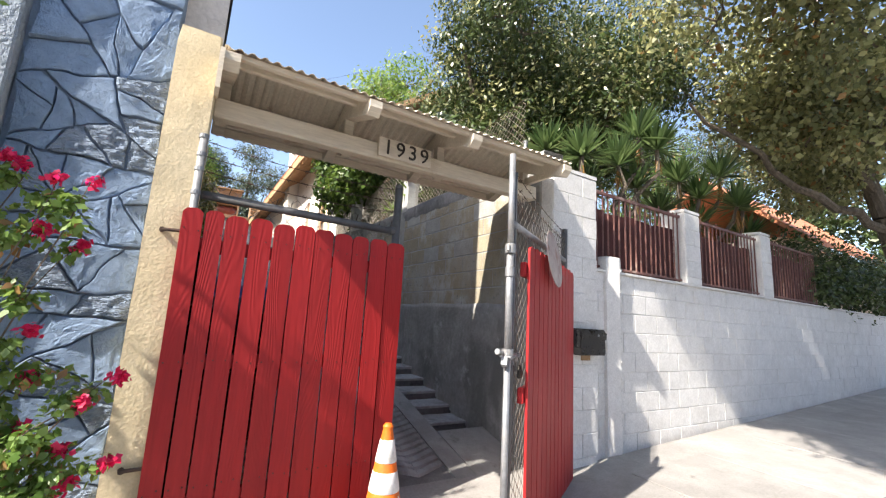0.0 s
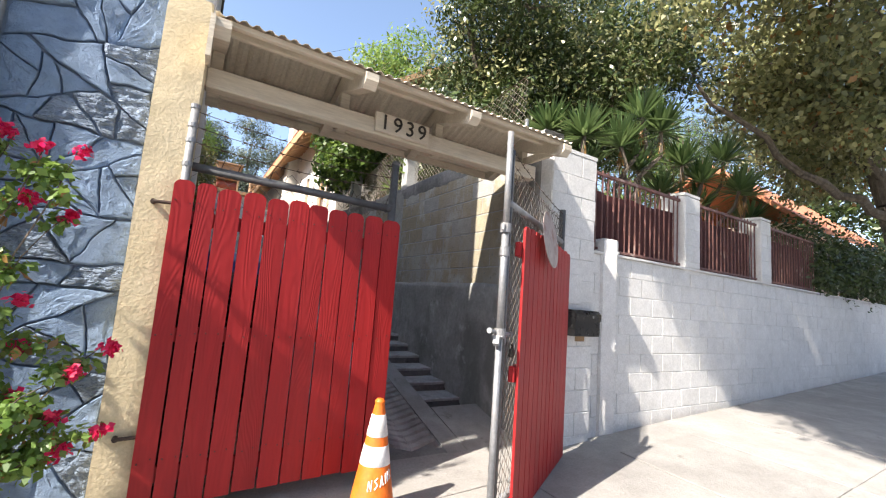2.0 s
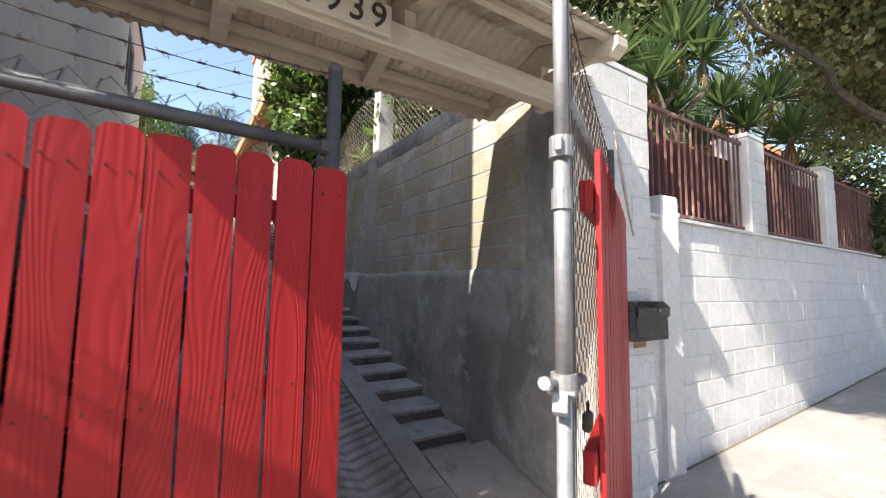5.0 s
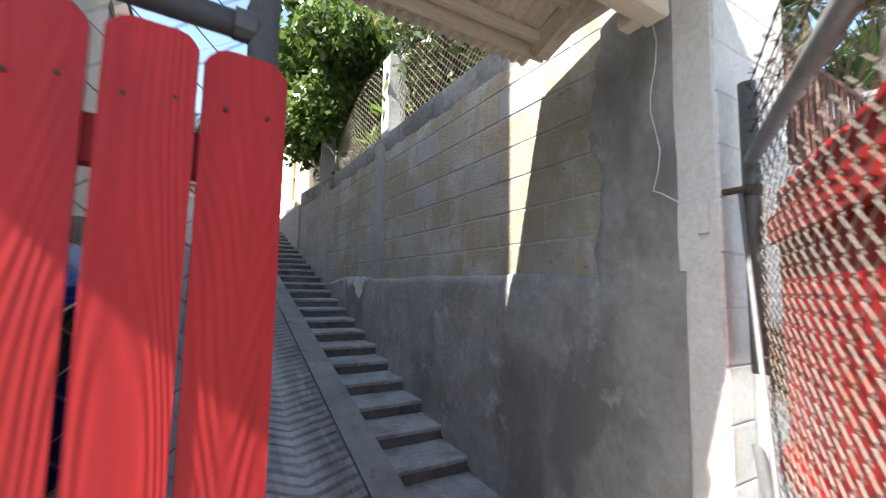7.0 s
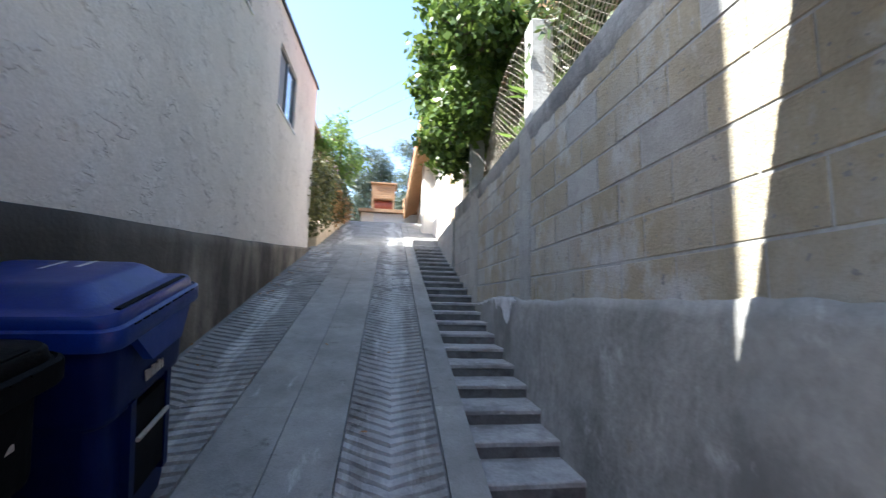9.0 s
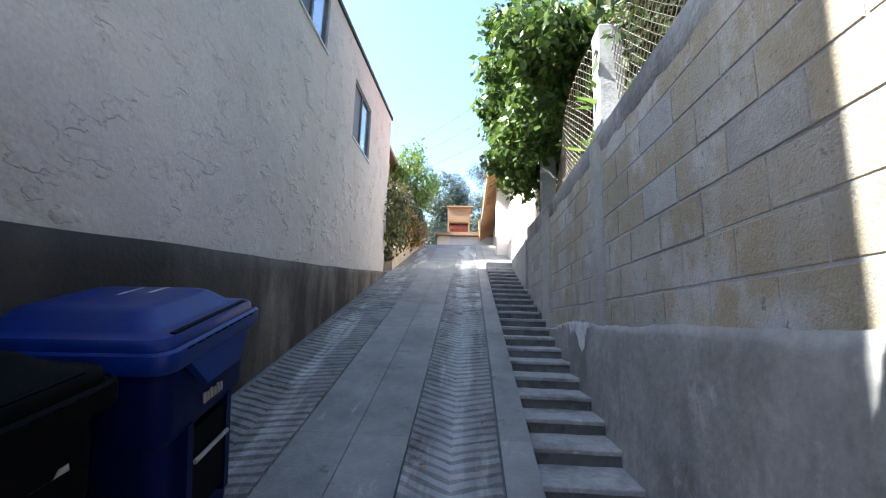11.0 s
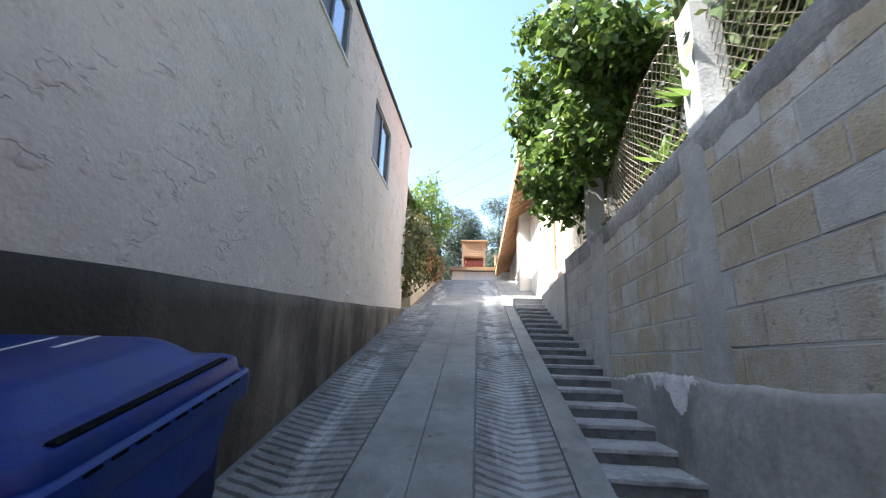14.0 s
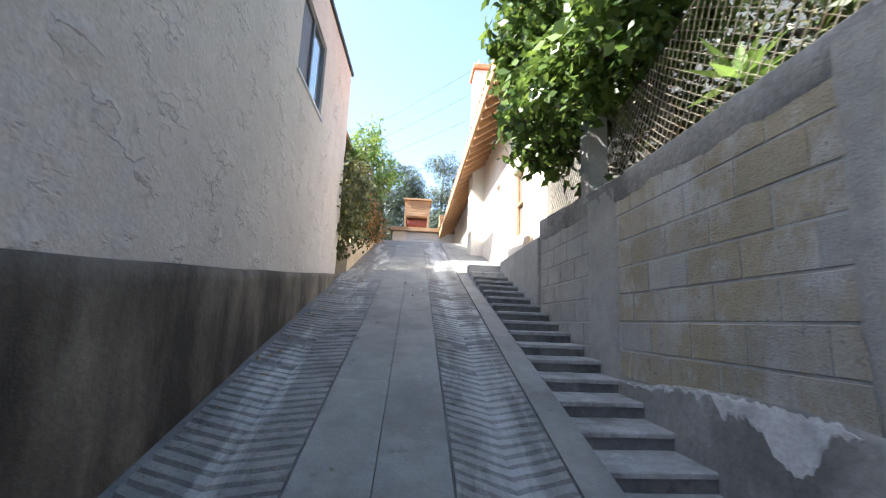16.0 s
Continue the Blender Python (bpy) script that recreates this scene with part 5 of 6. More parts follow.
fence(6.18, 8.62, "sagging chain-link fence on the wall, overgrown", -0.17)
fence(8.82, 10.1, "short chain-link fence beside the house", -0.03)
fence(3.4, 5.97, "rusty chain-link fence between post and canopy", 0.05)

# ---- low wall by the upper steps ----
low = structure(part("low_wall", boxed(2.87, 10.17, 1.9, 3.08, 12.55, 3.13, 0.01), GREYBLOCK), "low grey block wall by the upper steps", "wall")
patch_ys = steps_of(6.38, 8.0, 0.012)


def patch_edge(y):
    hi = plaster_top(y) - 0.01 + 0.03 * wob(y, 4, 0, 14) + 0.02 * wob(y, 2, 0, 40)
    deep = 0.27 * math.exp(-((y - 6.66) / 0.17) ** 2) + 0.10 * math.exp(-((y - 7.0) / 0.2) ** 2) + 0.05 * math.exp(-((y - 7.6) / 0.3) ** 2) - 0.02
    return hi - max(deep + 0.06 * wob(y, 1, 0, 11) + 0.03 * wob(y, 3, 0, 35), 0.0), hi


verts, faces = [], []
for i, y in enumerate(patch_ys):
    lo, hi = patch_edge(y)
    if hi < lo:
        hi = lo
    for k in range(7):
        z = lo + (hi - lo) * k / 6
        verts.append((2.872 + 0.010 * wob(y, z, 0, 2.0) + 0.004 * wob(y, z, 4, 8.0) - (0.004 if 0 < k < 6 else 0.0), y, z))
for i in range(len(patch_ys) - 1):
    for k in range(6):
        a = 7 * i + k
        faces.append((a, a + 7, a + 8, a + 1))
quick("lime_patch", verts, faces, PATCH, wall_e, "white crusted lime patch")
# ---- house above the steps ----
house = thing("house", "cream stucco house with tiled roof and chimney beside the drive", "house", at=(0, 0, 0))
bm = bmesh.new()
for y0, y1, z0, z1 in ((10.35, 11.5, 2.5, 6.35), (11.5, 12.3, 2.5, 3.5), (11.5, 12.3, 4.75, 6.35), (12.3, 13.5, 2.5, 6.35), (13.5, 13.9, 2.5, 3.75), (13.5, 13.9, 5.0, 6.35), (13.9, 23.5, 2.5, 6.35)):
    box(bm, 3.05, y0, z0, 3.3, y1, z1)
part("west_wall", bm, HOUSEWHITE, house)
part("south_wall", boxed(3.3, 10.35, 2.0, 11, 10.6, 6.35), HOUSEWHITE, house)
part("gable", slabbed([(2.9, 6.35), (11, 6.35), (7, 8.4)], 10.37, 10.6, "y"), HOUSEWHITE, house)
part("corner_pier", boxed(2.99, 11.0, 2.9, 3.06, 11.35, 6.2, 0.01), PEACH, house, "peach painted projecting pier")
part("roof", slabbed([(2.40, 5.87), (7.0, 8.90), (11.6, 5.87), (11.6, 6.03), (7.0, 9.07), (2.40, 6.03)], 9.9, 24.0, "y"), FASCIA, house, "orange-brown timber roof with tiles")
part("fascia", boxed(2.36, 9.9, 5.81, 2.40, 24.0, 6.05, 0.004), FASCIA, house)
n = 34
for k in range(n):
    y = 10.1 + k * 0.41
    part("rafter_tail", slabbed([(2.41, 5.73), (2.41, 5.86), (3.05, 6.28), (3.05, 6.15)], y, y + 0.06, "y"), FASCIA, house)
tile = slabbed([(-0.10, 0.0), (-0.06, 0.055), (0.06, 0.055), (0.10, 0.0), (0.05, 0.04), (-0.05, 0.04)], 0, 0.42, "y")
tile_me = part("roof_tile", tile, TILE, house)
slope = math.atan2(3.03, 4.6)
tile_mesh = tile_me.data
tile_me.matrix_basis = Matrix.Translation((2.38, 9.95, 6.05)) @ Matrix.Rotation(-slope, 4, "Y") @ pose(0, 0, 0, 0, 0, -90)
for i in range(5):
    for j in range(42):
        if i + j:
            piece("roof_tile", tile_mesh, house, Matrix.Translation((2.38 + 0.30 * i, 9.95 + 0.22 * j, 6.05 + 0.30 * i * math.tan(slope) + 0.01 * i)) @ Matrix.Rotation(-slope, 4, "Y") @ pose(0, 0, 0, 0, 0, -90))
part("chimney", boxed(2.72, 15.6, 3.6, 3.2, 16.3, 9.0, 0.02), HOUSEWHITE, house, "tall cream chimney")
part("chimney_cap", boxed(2.66, 15.54, 9.0, 3.26, 16.36, 9.16, 0.02), TILE, house, "red brick chimney cap")
for y0, y1, z0, z1 in ((11.5, 12.3, 3.5, 4.75), (13.5, 13.9, 3.75, 5.0)):
    w = part("window", boxed(3.16, y0, z0, 3.18, y1, z1), GLASS, house, "dark window pane")
    bm = bmesh.new()
    for a in ((y0, z0, y1, z0 + 0.06), (y0, z1 - 0.06, y1, z1), (y0, z0 + 0.06, y0 + 0.06, z1 - 0.06), (y1 - 0.06, z0 + 0.06, y1, z1 - 0.06), (y0 + 0.06, (z0 + z1) / 2 - 0.02, y1 - 0.06, (z0 + z1) / 2 + 0.02)):
        box(bm, 3.11, a[0], a[1], 3.155, a[2], a[3], 0.004)
    part("frame", bm, FASCIA, w, "reddish wooden frame")

# ---- garage at the top ----
gar = thing("garage", "low garage with pale roll-up door at the top of the drive", "garage")
zf = drive_z(24) - 0.05
part("side_wall", boxed(0.25, 24.05, zf, 0.85, 24.3, 6.05), HOUSEWHITE, gar)
part("side_wall", boxed(3.3, 24.05, zf, 4.4, 24.3, 6.05), HOUSEWHITE, gar)
for k in range(4):
    part("door_panel", boxed(0.85, 24.12, zf + 0.36 * k, 3.3, 24.18, zf + 0.36 * k + 0.352, 0.006), GARAGE, gar)
part("lintel", boxed(0.85, 24.05, zf + 1.44, 3.3, 24.3, 6.05), GARAGE, gar)
part("flat_roof", boxed(0.1, 23.8, 6.05, 4.6, 29, 6.22, 0.01), SHEDWOOD, gar, "brown timber roof edge")
for x in (0.3, 4.4):
    part("rear_wall", boxed(x - 0.1, 24.3, zf, x + 0.1, 29, 6.05), HOUSEWHITE, gar)
shed = thing("roof_shed", "weathered board hutch raised on legs above the garage", "shed")
for k in range(7):
    part("board", boxed(0.72, 24.6, 6.95 + 0.11 * k, 1.90, 24.64, 6.95 + 0.11 * k + 0.104, 0.004), SHEDWOOD, shed)
part("roof", boxed(0.64, 24.5, 7.72, 2.0, 26.0, 7.80, 0.01), SHEDWOOD, shed)
for x in (0.74, 1.83):
    for y in (24.62, 25.9):
        part("leg", boxed(x - 0.04, y - 0.02, 6.22, x + 0.04, y + 0.06, 7.72), SHEDWOOD, shed)
part("back", boxed(0.72, 25.9, 6.22, 1.90, 25.95, 7.72), SHEDWOOD, shed)
part("floor", boxed(0.72, 24.64, 6.90, 1.90, 25.9, 6.95), SHEDWOOD, shed)
drum = tagged(part("water_tank", tubed([(0.85, 25.0, 6.62), (1.8, 25.0, 6.62)], 0.27, 18), material("dull_red_metal", (0.22, 0.05, 0.035), (0.30, 0.09, 0.06), 5.0, 0.6)), "dull red drum lying under the hutch", "tank")
stairs = thing("roof_stair", "small wooden stair up to the garage roof", "stair")
for k in range(5):
    part("tread", boxed(2.35, 23.3 + 0.16 * k, 6.28 + 0.14 * k, 3.2, 23.5 + 0.16 * k, 6.32 + 0.14 * k, 0.004), SHEDWOOD, stairs)
for x in (2.33, 3.2):
    part("stringer", slabbed([(23.28, 6.22), (24.1, 6.22), (24.1, 6.9), (23.9, 6.85)], x, x + 0.03, "x"), SHEDWOOD, stairs)
neigh = thing("neighbour_house", "yellow stucco house gable beyond the hedge", "house")
part("wall", boxed(-7, 13.6, 2.4, -1.55, 26, 8.2), YELLOW, neigh)
part("roof", slabbed([(-7.4, 8.1), (-4.3, 10.2), (-1.2, 8.1), (-1.2, 8.26), (-4.3, 10.4), (-7.4, 8.26)], 13.2, 26.4, "y"), SHEDWOOD, neigh)
red_house = thing("tiled_house", "house with orange-red roof down the street behind hedges", "house")
part("wall", boxed(13.6, 4.7, 1.7, 21.0, 8.6, 4.2), PEACH, red_house)
part("roof", slabbed([(4.1, 3.95), (6.6, 6.1), (9.1, 3.95), (9.1, 4.09), (6.6, 6.26), (4.1, 4.09)], 13.2, 21.4, "x"), TILE, red_house, "orange-red tile roof")

# ---- overhead wires ----
wires = thing("overhead_wires", "thin dark utility wires across the sky", "wire")
for k, (a, b) in enumerate((((-6, 34, 13.5), (22, 1.8, 17.5)), ((-6, 35, 13.0), (22, 2.3, 16.2)), ((-6, 36, 12.3), (22, 2.8, 14.8)))):
    a, b = Vector(a), Vector(b)
    part("wire", tubed([a.lerp(b, t / 14) - Vector((0, 0, 1.2 * 4 * (t / 14) * (1 - t / 14))) for t in range(15)], 0.007, 4), RUBBER, wires)
for x, y, z in ((-6, 35, 3), (22, 2.3, 0.8)):
    p = tagged(part("utility_pole", tubed([(x, y, z), (x, y, 18 if x > 0 else 14)], 0.14, 10, 0.10), SHEDWOOD), "brown wooden utility pole", "pole")
street_sign = thing("street_sign", "white street sign on a galvanised post at the kerb", "sign")
sp = Vector((5.25, 0.88, street_z(5.25, 0.88)))
part("post", tubed([sp, sp + Vector((0, 0, 3.6))], 0.022, 8), GALV, street_sign)
part("sign_plate", boxed(sp.x - 0.15, sp.y - 0.03, sp.z + 2.35, sp.x + 0.15, sp.y - 0.024, sp.z + 2.95, 0.002), FRAMEWHITE, street_sign)
# ---- planting ----
def tree(name, label, trunk, limbs, blobs, count, size, mat, seed, narrow=0.5, droop=0.3, extra=None, shell=0.55):
    th = thing(name, label, "tree")
    bm = bmesh.new()
    for k, (a, b, r, r2) in enumerate(trunk):
        limb(bm, a, b, r, r2, 0.12, 9, seed + k)
    part("trunk", bm, BARK, th)
    for k, (a, b, r, r2) in enumerate(limbs):
        part("limb", limb(bmesh.new(), a, b, r, r2, 0.18, 7, seed + 20 + k), BARK, th)
    rg = random.Random(seed)
    bm = bmesh.new()
    for b in blobs:
        for k in range(5):
            d = Vector((rg.gauss(0, 1), rg.gauss(0, 1), rg.gauss(0, 1))).normalized()
            c = Vector(b[:3])
            limb(bm, c - Vector((0, 0, b[5] * 0.5)), c + Vector((d.x * b[3], d.y * b[4], d.z * b[5])) * 0.85, 0.022, 0.005, 0.2, 4, k)
    part("twig", bm, BARK, th)["kind"] = "stuff"
    leaves("crown", blobs, count, size, mat, th, seed, narrow=narrow, droop=droop, shell=shell)
    if extra:
        leaves("dry_leaves", blobs, extra[0], size, extra[1], th, seed + 1, narrow=narrow, droop=droop + 0.3, shell=0.8)
    return th


def scatter(center, spread, n, r, seed):
    rg = random.Random(seed)
    out = []
    for k in range(n):
        q = [center[i] + rg.uniform(-1, 1) * spread[i] for i in range(3)]
        s = r * rg.uniform(0.6, 1.25)
        out.append((*q, s * rg.uniform(0.9, 1.3), s * rg.uniform(0.9, 1.3), s * rg.uniform(0.6, 0.9)))
    return out


# fig tree over the wall
fig_blobs = [(x, y, z + (0.55 if y < 7.8 and z < 4.7 else 0), rx, ry, rz) for x, y, z, rx, ry, rz in scatter((3.0, 8.2, 4.9), (0.55, 1.15, 0.9), 17, 0.5, 4)] + [(2.2, 8.5, 5.35, 0.3, 0.3, 0.18), (2.2, 8.9, 4.95, 0.28, 0.3, 0.2), (2.3, 8.7, 4.0, 0.25, 0.3, 0.16), (2.25, 8.1, 5.8, 0.3, 0.3, 0.2), (2.55, 8.3, 4.1, 0.4, 0.5, 0.42), (2.75, 7.5, 4.95, 0.45, 0.5, 0.4), (2.45, 8.9, 4.6, 0.4, 0.45, 0.4), (2.7, 9.3, 3.95, 0.35, 0.4, 0.3)]
tree("fig_tree", "bright green broad-leaved fig tree leaning over the wall", [((3.5, 8.0, 2.9), (3.3, 8.2, 4.1), 0.10, 0.07)], [((3.3, 8.2, 4.1), (2.7, 8.6, 5.0), 0.05, 0.02), ((3.3, 8.2, 4.1), (3.1, 7.2, 5.3), 0.05, 0.02), ((3.3, 8.2, 4.1), (3.6, 9.0, 5.6), 0.05, 0.02)], fig_blobs, 15000, 0.11, FIG, 41, 0.62, 0.45)
# dark dense shrubs behind the fence
dark_b = scatter((3.9, 6.6, 3.9), (0.5, 2.4, 0.6), 18, 0.62, 6)
tree("evergreen_shrub", "dark dense evergreen shrubs behind the chain-link fence", [((4.0, 6.4, 2.6), (4.0, 6.6, 3.8), 0.08, 0.05)], [((4.0, 6.6, 3.6), (3.8, 5.0, 4.4), 0.04, 0.02), ((4.0, 6.6, 3.6), (4.0, 8.2, 4.6), 0.04, 0.02)], dark_b, 9000, 0.13, DARKLEAF, 7, 0.45)
# big dark tree above the railings
av = scatter((6.3, 6.9, 7.0), (2.2, 1.9, 1.7), 30, 1.05, 9) + [(7.8, 6.2, 5.6, 1.2, 1.1, 0.9), (4.6, 7.4, 6.0, 0.9, 0.9, 0.8), (7.0, 4.6, 6.6, 1.1, 0.9, 0.9), (8.4, 4.4, 6.8, 1.1, 0.9, 0.9), (6.4, 4.8, 5.6, 0.9, 0.8, 0.7), (5.2, 6.0, 5.2, 1.0, 0.9, 0.7), (6.6, 5.6, 4.9, 0.9, 0.8, 0.7)]
tree("avocado_tree", "large dark green tree with dense crown behind the wall", [((6.0, 7.4, 2.8), (5.9, 7.2, 5.4), 0.2, 0.14)], [((5.9, 7.2, 5.2), (4.3, 6.8, 7.2), 0.1, 0.04), ((5.9, 7.2, 5.2), (7.4, 6.4, 7.0), 0.1, 0.04), ((5.9, 7.2, 5.2), (5.6, 8.4, 8.0), 0.1, 0.04)], av, 70000, 0.105, DARKLEAF, 14, 0.42, 0.4)
# paler leaf layer shifted towards the sun: sunlight put into the leaf colour
leaves("sunlit_tone_foliage", [(b[0] - 0.25, b[1] - 0.1, b[2] + 0.2, b[3], b[4], b[5]) for b in av], 13000, 0.10, OLIVELEAF, bpy.data.objects["avocado_tree"], 15, shell=0.85)
lt = scatter((5.2, 12.6, 8.4), (1.1, 1.0, 1.5), 12, 0.8, 19)
tree("light_green_tree", "slender light green tree behind the house roof line", [((5.4, 12.8, 4.0), (5.2, 12.6, 7.2), 0.13, 0.08)], [((5.2, 12.6, 7.0), (4.6, 12.2, 9.3), 0.05, 0.02), ((5.2, 12.6, 7.0), (5.9, 12.9, 9.6), 0.05, 0.02)], lt, 5200, 0.17, LIGHTLEAF, 23, 0.4, 0.4)
# street tree with large yellowing leaves
sb = scatter((8.2, 2.0, 6.0), (2.6, 1.3, 0.9), 26, 0.95, 31) + scatter((4.4, 1.5, 6.7), (2.9, 0.9, 0.6), 26, 0.58, 32) + scatter((3.6, 0.4, 6.7), (2.8, 0.7, 0.5), 18, 0.85, 36) + scatter((0.9, 0.2, 6.9), (1.6, 0.8, 0.4), 18, 0.6, 38) + scatter((2.4, 1.2, 7.15), (2.3, 1.0, 0.45), 26, 0.5, 37) + scatter((9.0, 2.2, 4.75), (1.2, 0.8, 0.35), 8, 0.62, 33) + scatter((11.5, 3.4, 5.4), (1.2, 1.0, 0.8), 9, 0.9, 34)
tree("street_tree", "spreading street tree with large olive and yellowing leaves", [((11.25, 1.75, 0.35), (10.5, 2.15, 3.7), 0.19, 0.15), ((10.5, 2.15, 3.7), (10.0, 2.4, 6.2), 0.15, 0.07)],
     [((10.6, 2.1, 3.45), (8.3, 2.65, 3.9), 0.085, 0.06), ((8.3, 2.65, 3.9), (6.5, 3.35, 5.1), 0.06, 0.025), ((10.4, 2.2, 4.2), (8.6, 2.2, 6.0), 0.08, 0.03), ((10.4, 2.2, 4.4), (12.2, 3.0, 6.2), 0.07, 0.03), ((8.6, 2.2, 6.0), (6.0, 1.7, 6.5), 0.05, 0.03), ((6.0, 1.7, 6.5), (2.4, 1.5, 6.7), 0.03, 0.015)],
     sb, 105000, 0.098, OLIVELEAF, 35, 0.72, 0.7, (3800, DRYLEAF), 0.4)
# pines and far trees
tree("far_street_tree", "dense dark green trees further up the street", [((24, 5.5, 1.6), (24, 5.5, 5), 0.22, 0.12), ((27, 4.0, 1.6), (27, 4.2, 5), 0.22, 0.12)], [], scatter((26, 5.4, 4.8), (2.8, 3.0, 3.0), 34, 1.5, 55), 12000, 0.32, DARKLEAF, 56, 0.5, 0.3)
pb = scatter((17, 9.5, 8.6), (3.2, 2.6, 2.2), 22, 1.3, 51)
tree("pine_tree", "tall grey-green pine beyond the street wall", [((17, 9.5, 2.5), (17, 9.5, 9.0), 0.25, 0.12)], [((17, 9.5, 6), (14.6, 8.6, 8), 0.09, 0.03), ((17, 9.5, 6.6), (19, 8.8, 9), 0.09, 0.03)], pb, 13000, 0.26, GREYLEAF, 52, 0.16, 0.2)
bb = scatter((16.0, 10.2, 6.9), (7.0, 0.9, 2.4), 52, 1.2, 61)
tree("bamboo_thicket", "yellow-green bamboo thicket behind the hedge", [((10.2 + 0.3 * k, 9.6, 2.2), (10.1 + 0.31 * k, 9.5, 8.0), 0.035, 0.02) for k in range(30)], [], bb, 22000, 0.24, LIGHTLEAF, 62, 0.18, 0.5, (2500, DRYLEAF))
for k, (x, y, z, h, r) in enumerate(((-0.6, 34, 4.5, 9.6, 1.5), (1.0, 36, 4.5, 9.3, 1.7), (3.1, 34, 4.5, 9.4, 1.8), (5.6, 37, 4.5, 8.8, 2.0), (-3.4, 38, 4.5, 9.3, 2.2))):
    blobs = scatter((x, y, z + h * 0.62), (r * 0.35, r * 0.35, h * 0.33), 14, r * 0.55, 70 + k)
    tree("cypress_tree", "tall grey-green conifer standing behind the garage", [((x, y, z - 0.2), (x, y, z + h * 0.8), 0.2, 0.06)], [], blobs, 8000, 0.26, GREYLEAF, 80 + k, 0.22, 0.1)
lb = scatter((-0.55, 20.5, 7.4), (0.8, 0.9, 1.1), 11, 0.62, 91) + [(-0.5, 20.5, 9.0, 0.35, 0.35, 0.8)]
tree("young_tree", "light green young tree beside the garage", [((-0.5, 20.6, 4.6), (-0.5, 20.5, 8.6), 0.08, 0.03)], [], lb, 4200, 0.17, LIGHTLEAF, 92, 0.4, 0.4)

# ivy and creeper hedge beyond the stucco wall
hb = [(0.02 + 0.05 * math.sin(k), 12.15 + 0.42 * k, 3.95 + 0.13 * k - (0.05 * k if k > 6 else 0), 0.34 + 0.03 * math.sin(2 * k), 0.42, 0.95 - 0.035 * k) for k in range(14)]
hedge = thing("creeper_hedge", "green creeper hedge with dry brown patches over the low wall", "hedge")
bm = bmesh.new()
for k in range(14):
    limb(bm, (-0.05, 12.25 + 0.42 * k, 2.7 + 0.12 * k), (0.0, 12.3 + 0.42 * k, 4.6 + 0.1 * k), 0.02, 0.008, 0.2, 5, k)
part("stems", bm, BARK, hedge)["kind"] = "stuff"
leaves("foliage", hb, 9500, 0.085, IVY, hedge, 93, narrow=0.7, droop=0.6, shell=0.7)
leaves("dry_foliage", [(b[0] + 0.06, b[1], b[2] - 0.25, b[3], b[4], b[5] * 0.7) for b in hb[3:]], 2600, 0.08, DRYLEAF, hedge, 94, narrow=0.5, droop=0.7, shell=0.85)
leaves("blossom", [(b[0], b[1], b[2] + b[5] * 0.7, 0.22, 0.35, 0.25) for b in hb[4:10]], 260, 0.07, leaf_material("pale_pink_petal", (0.55, 0.35, 0.42), (0.7, 0.5, 0.55)), hedge, 95)

# hedge over the far part of the street wall
sh = scatter((12.6, 3.2, 2.75), (2.9, 0.25, 0.55), 30, 0.55, 97)
h2 = thing("wall_hedge", "dusty dark hedge spilling over the street wall", "hedge")
bm = bmesh.new()
for k in range(10):
    limb(bm, (10 + 0.5 * k, 3.3, 2.0), (10 + 0.5 * k, 3.1, 3.0), 0.025, 0.008, 0.2, 5, k)
part("stems", bm, BARK, h2)["kind"] = "stuff"
leaves("foliage", sh, 12000, 0.09, DARKLEAF, h2, 98)


def blade_head(verts, faces, c, n, L, rg, up=0.4):
    """A rosette of stiff pointed blades."""
    for k in range(n):
        az, el = rg.uniform(0, 2 * math.pi), math.radians(rg.triangular(-20, 88, 55))
        d = Vector((math.cos(az) * math.cos(el), math.sin(az) * math.cos(el), math.sin(el)))
        s = d.cross(Vector((0, 0, 1)))
        s = s.normalized() if s.length > 1e-3 else Vector((1, 0, 0))
        ln, w = L * rg.uniform(0.7, 1.1), 0.021 * rg.uniform(0.8, 1.3)
        p0 = Vector(c) + d * 0.03
        p1 = p0 + d * ln * 0.55 + Vector((0, 0, -0.01))
        p2 = p0 + d * ln + Vector((0, 0, -0.07 * ln * math.cos(el)))
        i = len(verts)
        verts += [p0 - s * w * 0.6, p0 + s * w * 0.6, p1 + s * w, p1 - s * w, p2]
        faces += [(i, i + 1, i + 2, i + 3), (i + 3, i + 2, i + 4)]


def yucca(base, heads, L, seed, label="spiky green yucca with several heads behind the railing"):
    th = thing("yucca_plant", label, "plant", "yuccas behind the street wall")
    rg = random.Random(seed)
    bm = bmesh.new()
    for h in heads:
        limb(bm, base, h, 0.045, 0.03, 0.15, 6, seed)
    part("stem", bm, BARK, th)
    for h in heads:
        verts, faces = [], []
        blade_head(verts, faces, h, 120, L * 1.08, rg)
        quick("leaf_head", verts, faces, YUCCA, th)
    verts, faces = [], []
    for h in heads:
        for k in range(26):
            az = rg.uniform(0, 6.28)
            p = Vector(h) + Vector((0, 0, -rg.uniform(0.02, 0.25)))
            d = Vector((math.cos(az) * 0.3, math.sin(az) * 0.3, -0.95))
            s = Vector((-math.sin(az), math.cos(az), 0)) * 0.012
            i = len(verts)
            verts += [p - s, p + s, p + d * 0.25]
            faces.append((i, i + 1, i + 2))
    quick("dry_skirt", verts, faces, DRYLEAF, th)["kind"] = "stuff"
    return th


